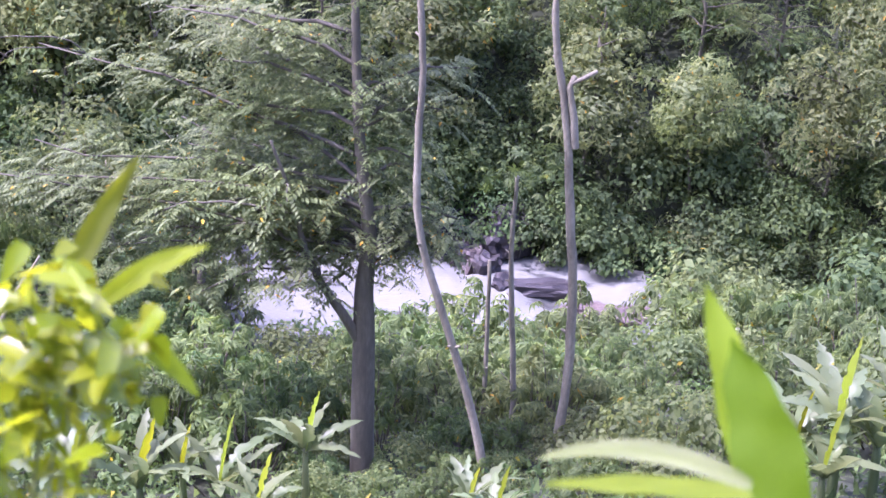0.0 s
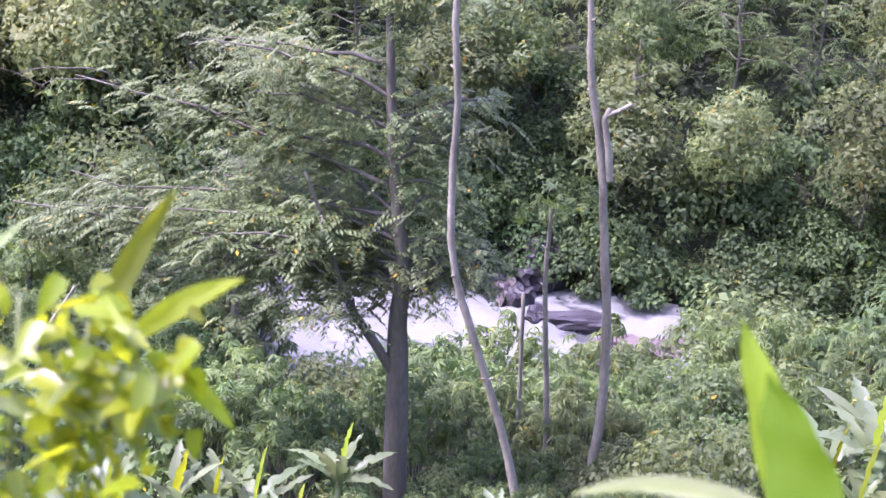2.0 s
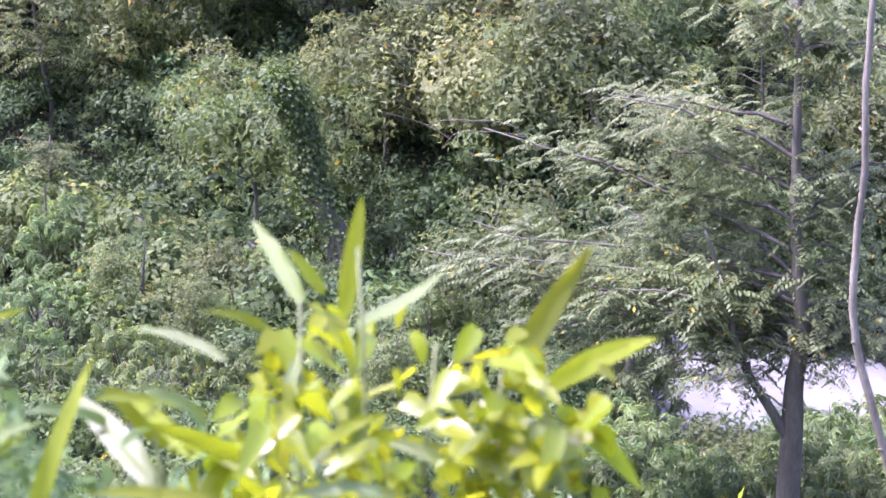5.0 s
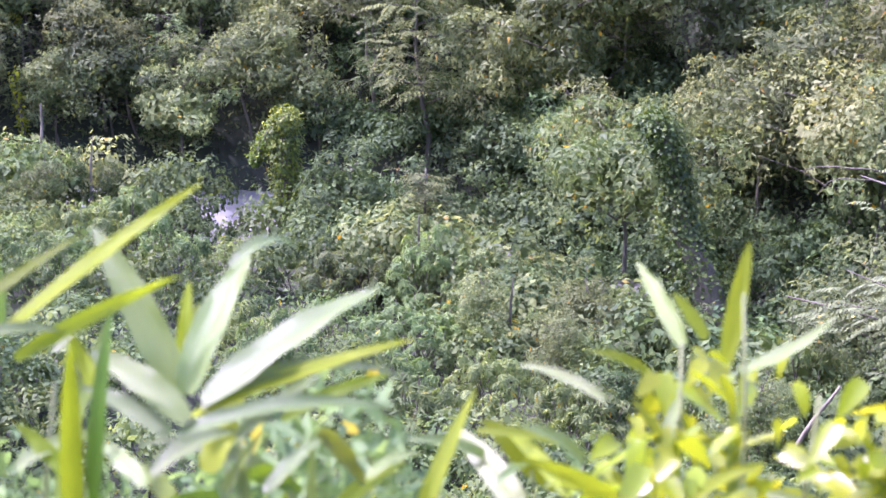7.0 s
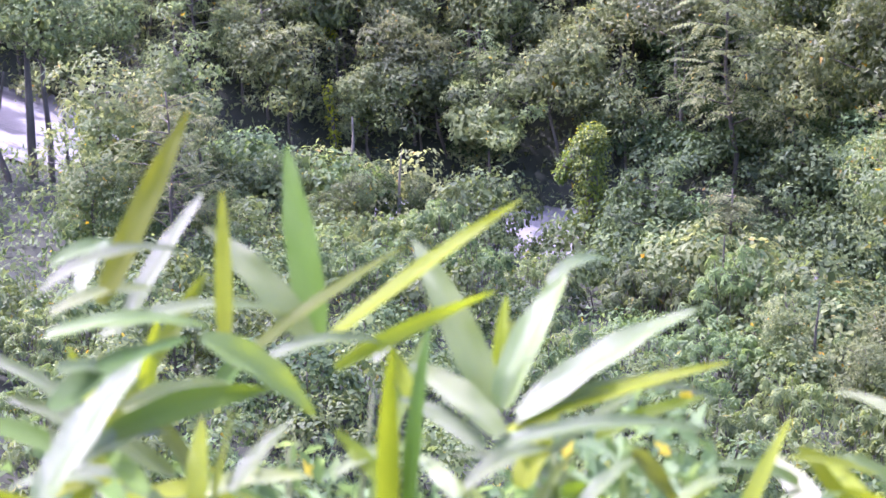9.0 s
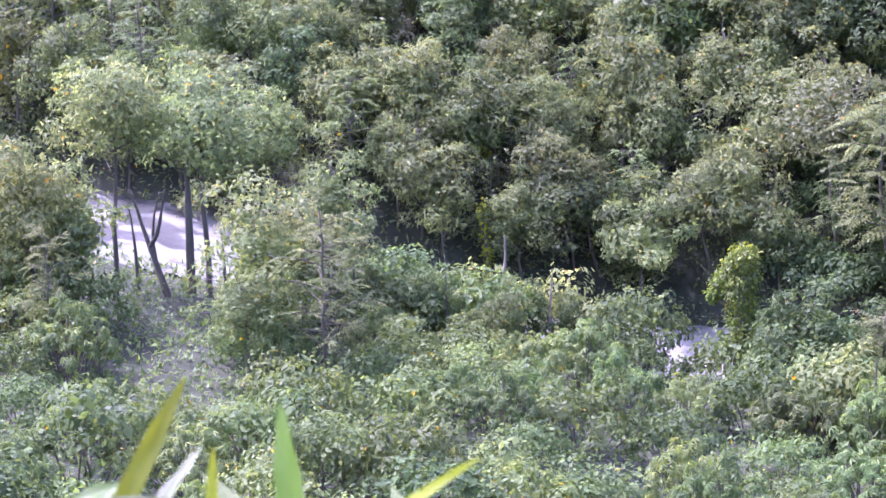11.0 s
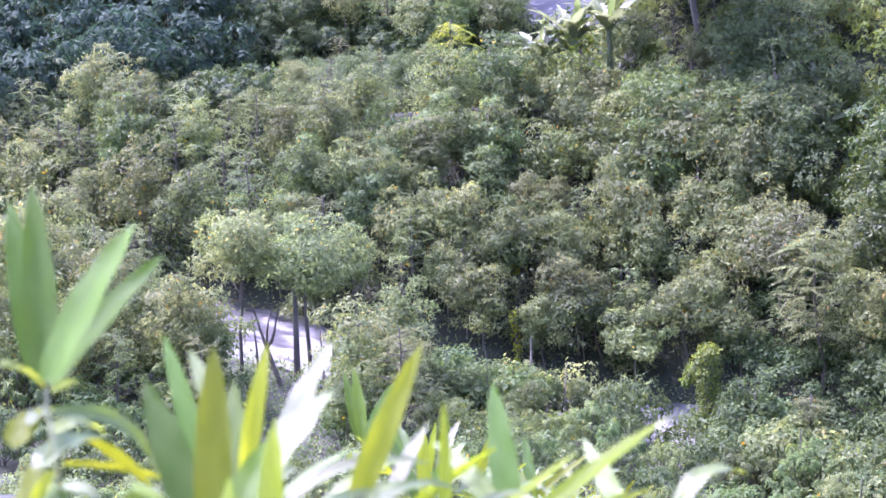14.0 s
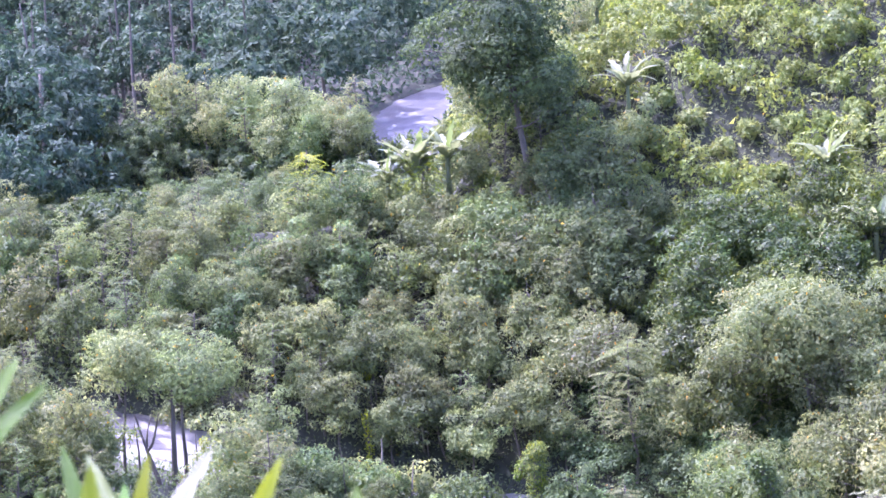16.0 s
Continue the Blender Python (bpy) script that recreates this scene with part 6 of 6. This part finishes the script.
fill_blades(cane, 36, (-2.25, 3.3, 19.75), (-1.7, 3.7, 20.05), 0.36, 52)
fill_blades(clump, 20, (-1.7, 3.8, 19.8), (-0.9, 4.2, 20.15), 0.28, 53)
fill_blades(leftcane, 8, (9.6, -14.2, 27.6), (9.9, -13.9, 27.85), 0.3, 54)
fill_blades(midcane, 10, (9.7, -13.8, 27.4), (10.0, -13.5, 27.65), 0.3, 55)
fill_blades(rightcane, 14, (10.0, -13.6, 27.4), (10.5, -13.1, 27.62), 0.3, 56)
for p, tops in ((shoot, ((0.65, 3.2, 20.15),)), (clump, ((-1.3, 4.15, 20.3), (-1.0, 4.2, 20.2), (-1.6, 4.0, 20.0), (-1.15, 4.1, 20.45))), (cane, ((-2.15, 3.6, 20.2), (-2.0, 3.6, 20.1), (-1.9, 3.6, 20.0))),
                (tallcane, ((-2.75, 3.2, 20.4), (-2.4, 3.35, 20.35), (-2.6, 3.3, 20.2), (-3.0, 3.0, 20.3))),
                (leftcane, ((9.76, -14.06, 28.18), (9.76, -14.10, 28.03),)), (midcane, ((9.87, -13.75, 27.83), (9.96, -13.71, 27.86), (9.68, -13.52, 27.77),)), (rightcane, ((10.16, -13.36, 27.77), (10.09, -13.55, 27.82), (10.19, -13.17, 27.70), (10.43, -13.00, 27.69),))):
    for q in tops:
        r = p.matrix_basis.translation
        cane_stem(p, (r.x * 0.6 + q[0] * 0.4, r.y * 0.6 + q[1] * 0.4, r.z - 0.7), q)


# copies of the canes, posed to fit the camera's view further along its path
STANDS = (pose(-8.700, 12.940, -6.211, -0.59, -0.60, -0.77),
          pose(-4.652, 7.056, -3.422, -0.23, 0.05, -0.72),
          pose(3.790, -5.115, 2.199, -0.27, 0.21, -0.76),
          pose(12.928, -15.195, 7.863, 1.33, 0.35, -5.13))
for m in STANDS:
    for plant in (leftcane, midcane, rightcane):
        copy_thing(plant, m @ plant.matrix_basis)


def heart_mesh(name, length, width, fold):
    """A heart-shaped creeper leaf, folded on its midrib."""
    out = [(0.0, 0.0), (-0.06, 0.22), (-0.02, 0.42), (0.2, 0.5), (0.5, 0.4), (0.78, 0.2), (1.0, 0.0)]
    v = [(length * x, 0, -0.12 * length * x * x) for x, _ in out]
    for s in (1, -1):
        v += [(length * x, s * width * y, width * y * fold - 0.12 * length * x * x) for x, y in out[1:-1]]
    n = len(out)
    f = []
    for k in range(2):
        o = n + k * (n - 2)
        e = [0] + [o + i for i in range(n - 2)] + [n - 1]
        for i in range(n - 1):
            q = [i, e[i], e[i + 1], i + 1]
            q = list(dict.fromkeys(q))
            f.append(tuple(q if k else q[::-1]))
    me = bpy.data.meshes.new(name)
    me.from_pydata(v, [], f)
    me.materials.append(M_HEART)
    me.polygons.foreach_set("use_smooth", [True] * len(me.polygons))
    me.update()
    return me


HEARTS = [heart_mesh("creeper_leaf", l, w, c) for l, w, c in ((0.1, 0.052, 0.3), (0.07, 0.042, 0.15), (0.14, 0.05, 0.4), (0.055, 0.036, 0.5))]
hr = np.random.default_rng(4)
croot = clump.matrix_basis.translation
for k in range(620):
    u, w = hr.normal() * 0.8 + 0.12, hr.random()
    p = np.array([-1.25 + u * 0.5 * (1.15 - 0.5 * w), 4.05 + hr.normal() * 0.17, 19.45 + 0.92 * w * math.exp(-u * u * 0.9) - 0.1]) + hr.normal(size=3) * 0.03
    leaf = part("creeper_leaf", HEARTS[k % 4], clump)
    leaf.matrix_basis = pose(p[0] - croot.x, p[1] - croot.y, p[2] - croot.z, hr.uniform(-50, 50), hr.uniform(-10, 75), hr.uniform(0, 360))

for cx, cy, cz in ((-0.84, 4.15, 20.17), (-0.78, 4.12, 20.08), (-0.86, 4.08, 20.02), (-0.81, 4.05, 19.94), (-0.71, 4.10, 20.01)):
    for k in range(26):
        p = np.array([cx, cy, cz]) + hr.normal(size=3) * np.array([0.07, 0.06, 0.06])
        leaf = part("creeper_leaf", HEARTS[k % 4], clump)
        leaf.matrix_basis = pose(p[0] - croot.x, p[1] - croot.y, p[2] - croot.z, hr.uniform(-50, 50), hr.uniform(-10, 75), hr.uniform(0, 360))
    cane_stem(clump, (cx - 0.1, cy - 0.1, cz - 0.9), (cx, cy, cz), 0.005)


def bank_creeper(name, label, n, centre, reach, size, seed, material):
    """A tangle of small leaves along the bank's edge, too fine to count."""
    rg = np.random.default_rng(seed)
    x = rg.uniform(centre[0] - reach[0], centre[0] + reach[0], n)
    y = rg.uniform(centre[1] - reach[1], centre[1] + reach[1], n)
    # the tangle thins out towards an uneven edge
    far = np.hypot((x - centre[0]) / reach[0], (y - centre[1]) / reach[1]) + 0.22 * wave(x, y, reach[0] * 0.3)
    keep = far + 0.3 * rg.random(n) < 1.12
    x, y = x[keep], y[keep]
    n = len(x)
    z = ground(x, y)[0]
    lump = 0.5 + 0.5 * wave(x, y, 0.35) * 0.8
    base = np.stack([x, y, z + rg.random(n) * reach[2] * np.clip(lump, 0.15, 1.2)], 1)
    s = size * (0.5 + rg.random(n))
    v, f = leaves(base, unit(rand_dirs(rg, n) + np.array([0, 0, 0.3])), unit(rand_dirs(rg, n) * 0.7 + np.array([0, 0, 1.0])), s, s * 0.45)
    tagged(new(name, to_mesh(name, v, f, material)), label, "creeper", kind="stuff")


bank_creeper("bank_creeper", "tangled yellow-green creeper along the bank's edge", 14000, (-2.5, 4.0), (1.6, 0.7, 1.05), 0.06, 31, M_FRESH)
bank_creeper("slope_creeper", "tangled creeper and grass on the upper slope", 30000, (9, -16), (17, 15.5, 0.4), 0.15, 32, M_OLIVE)
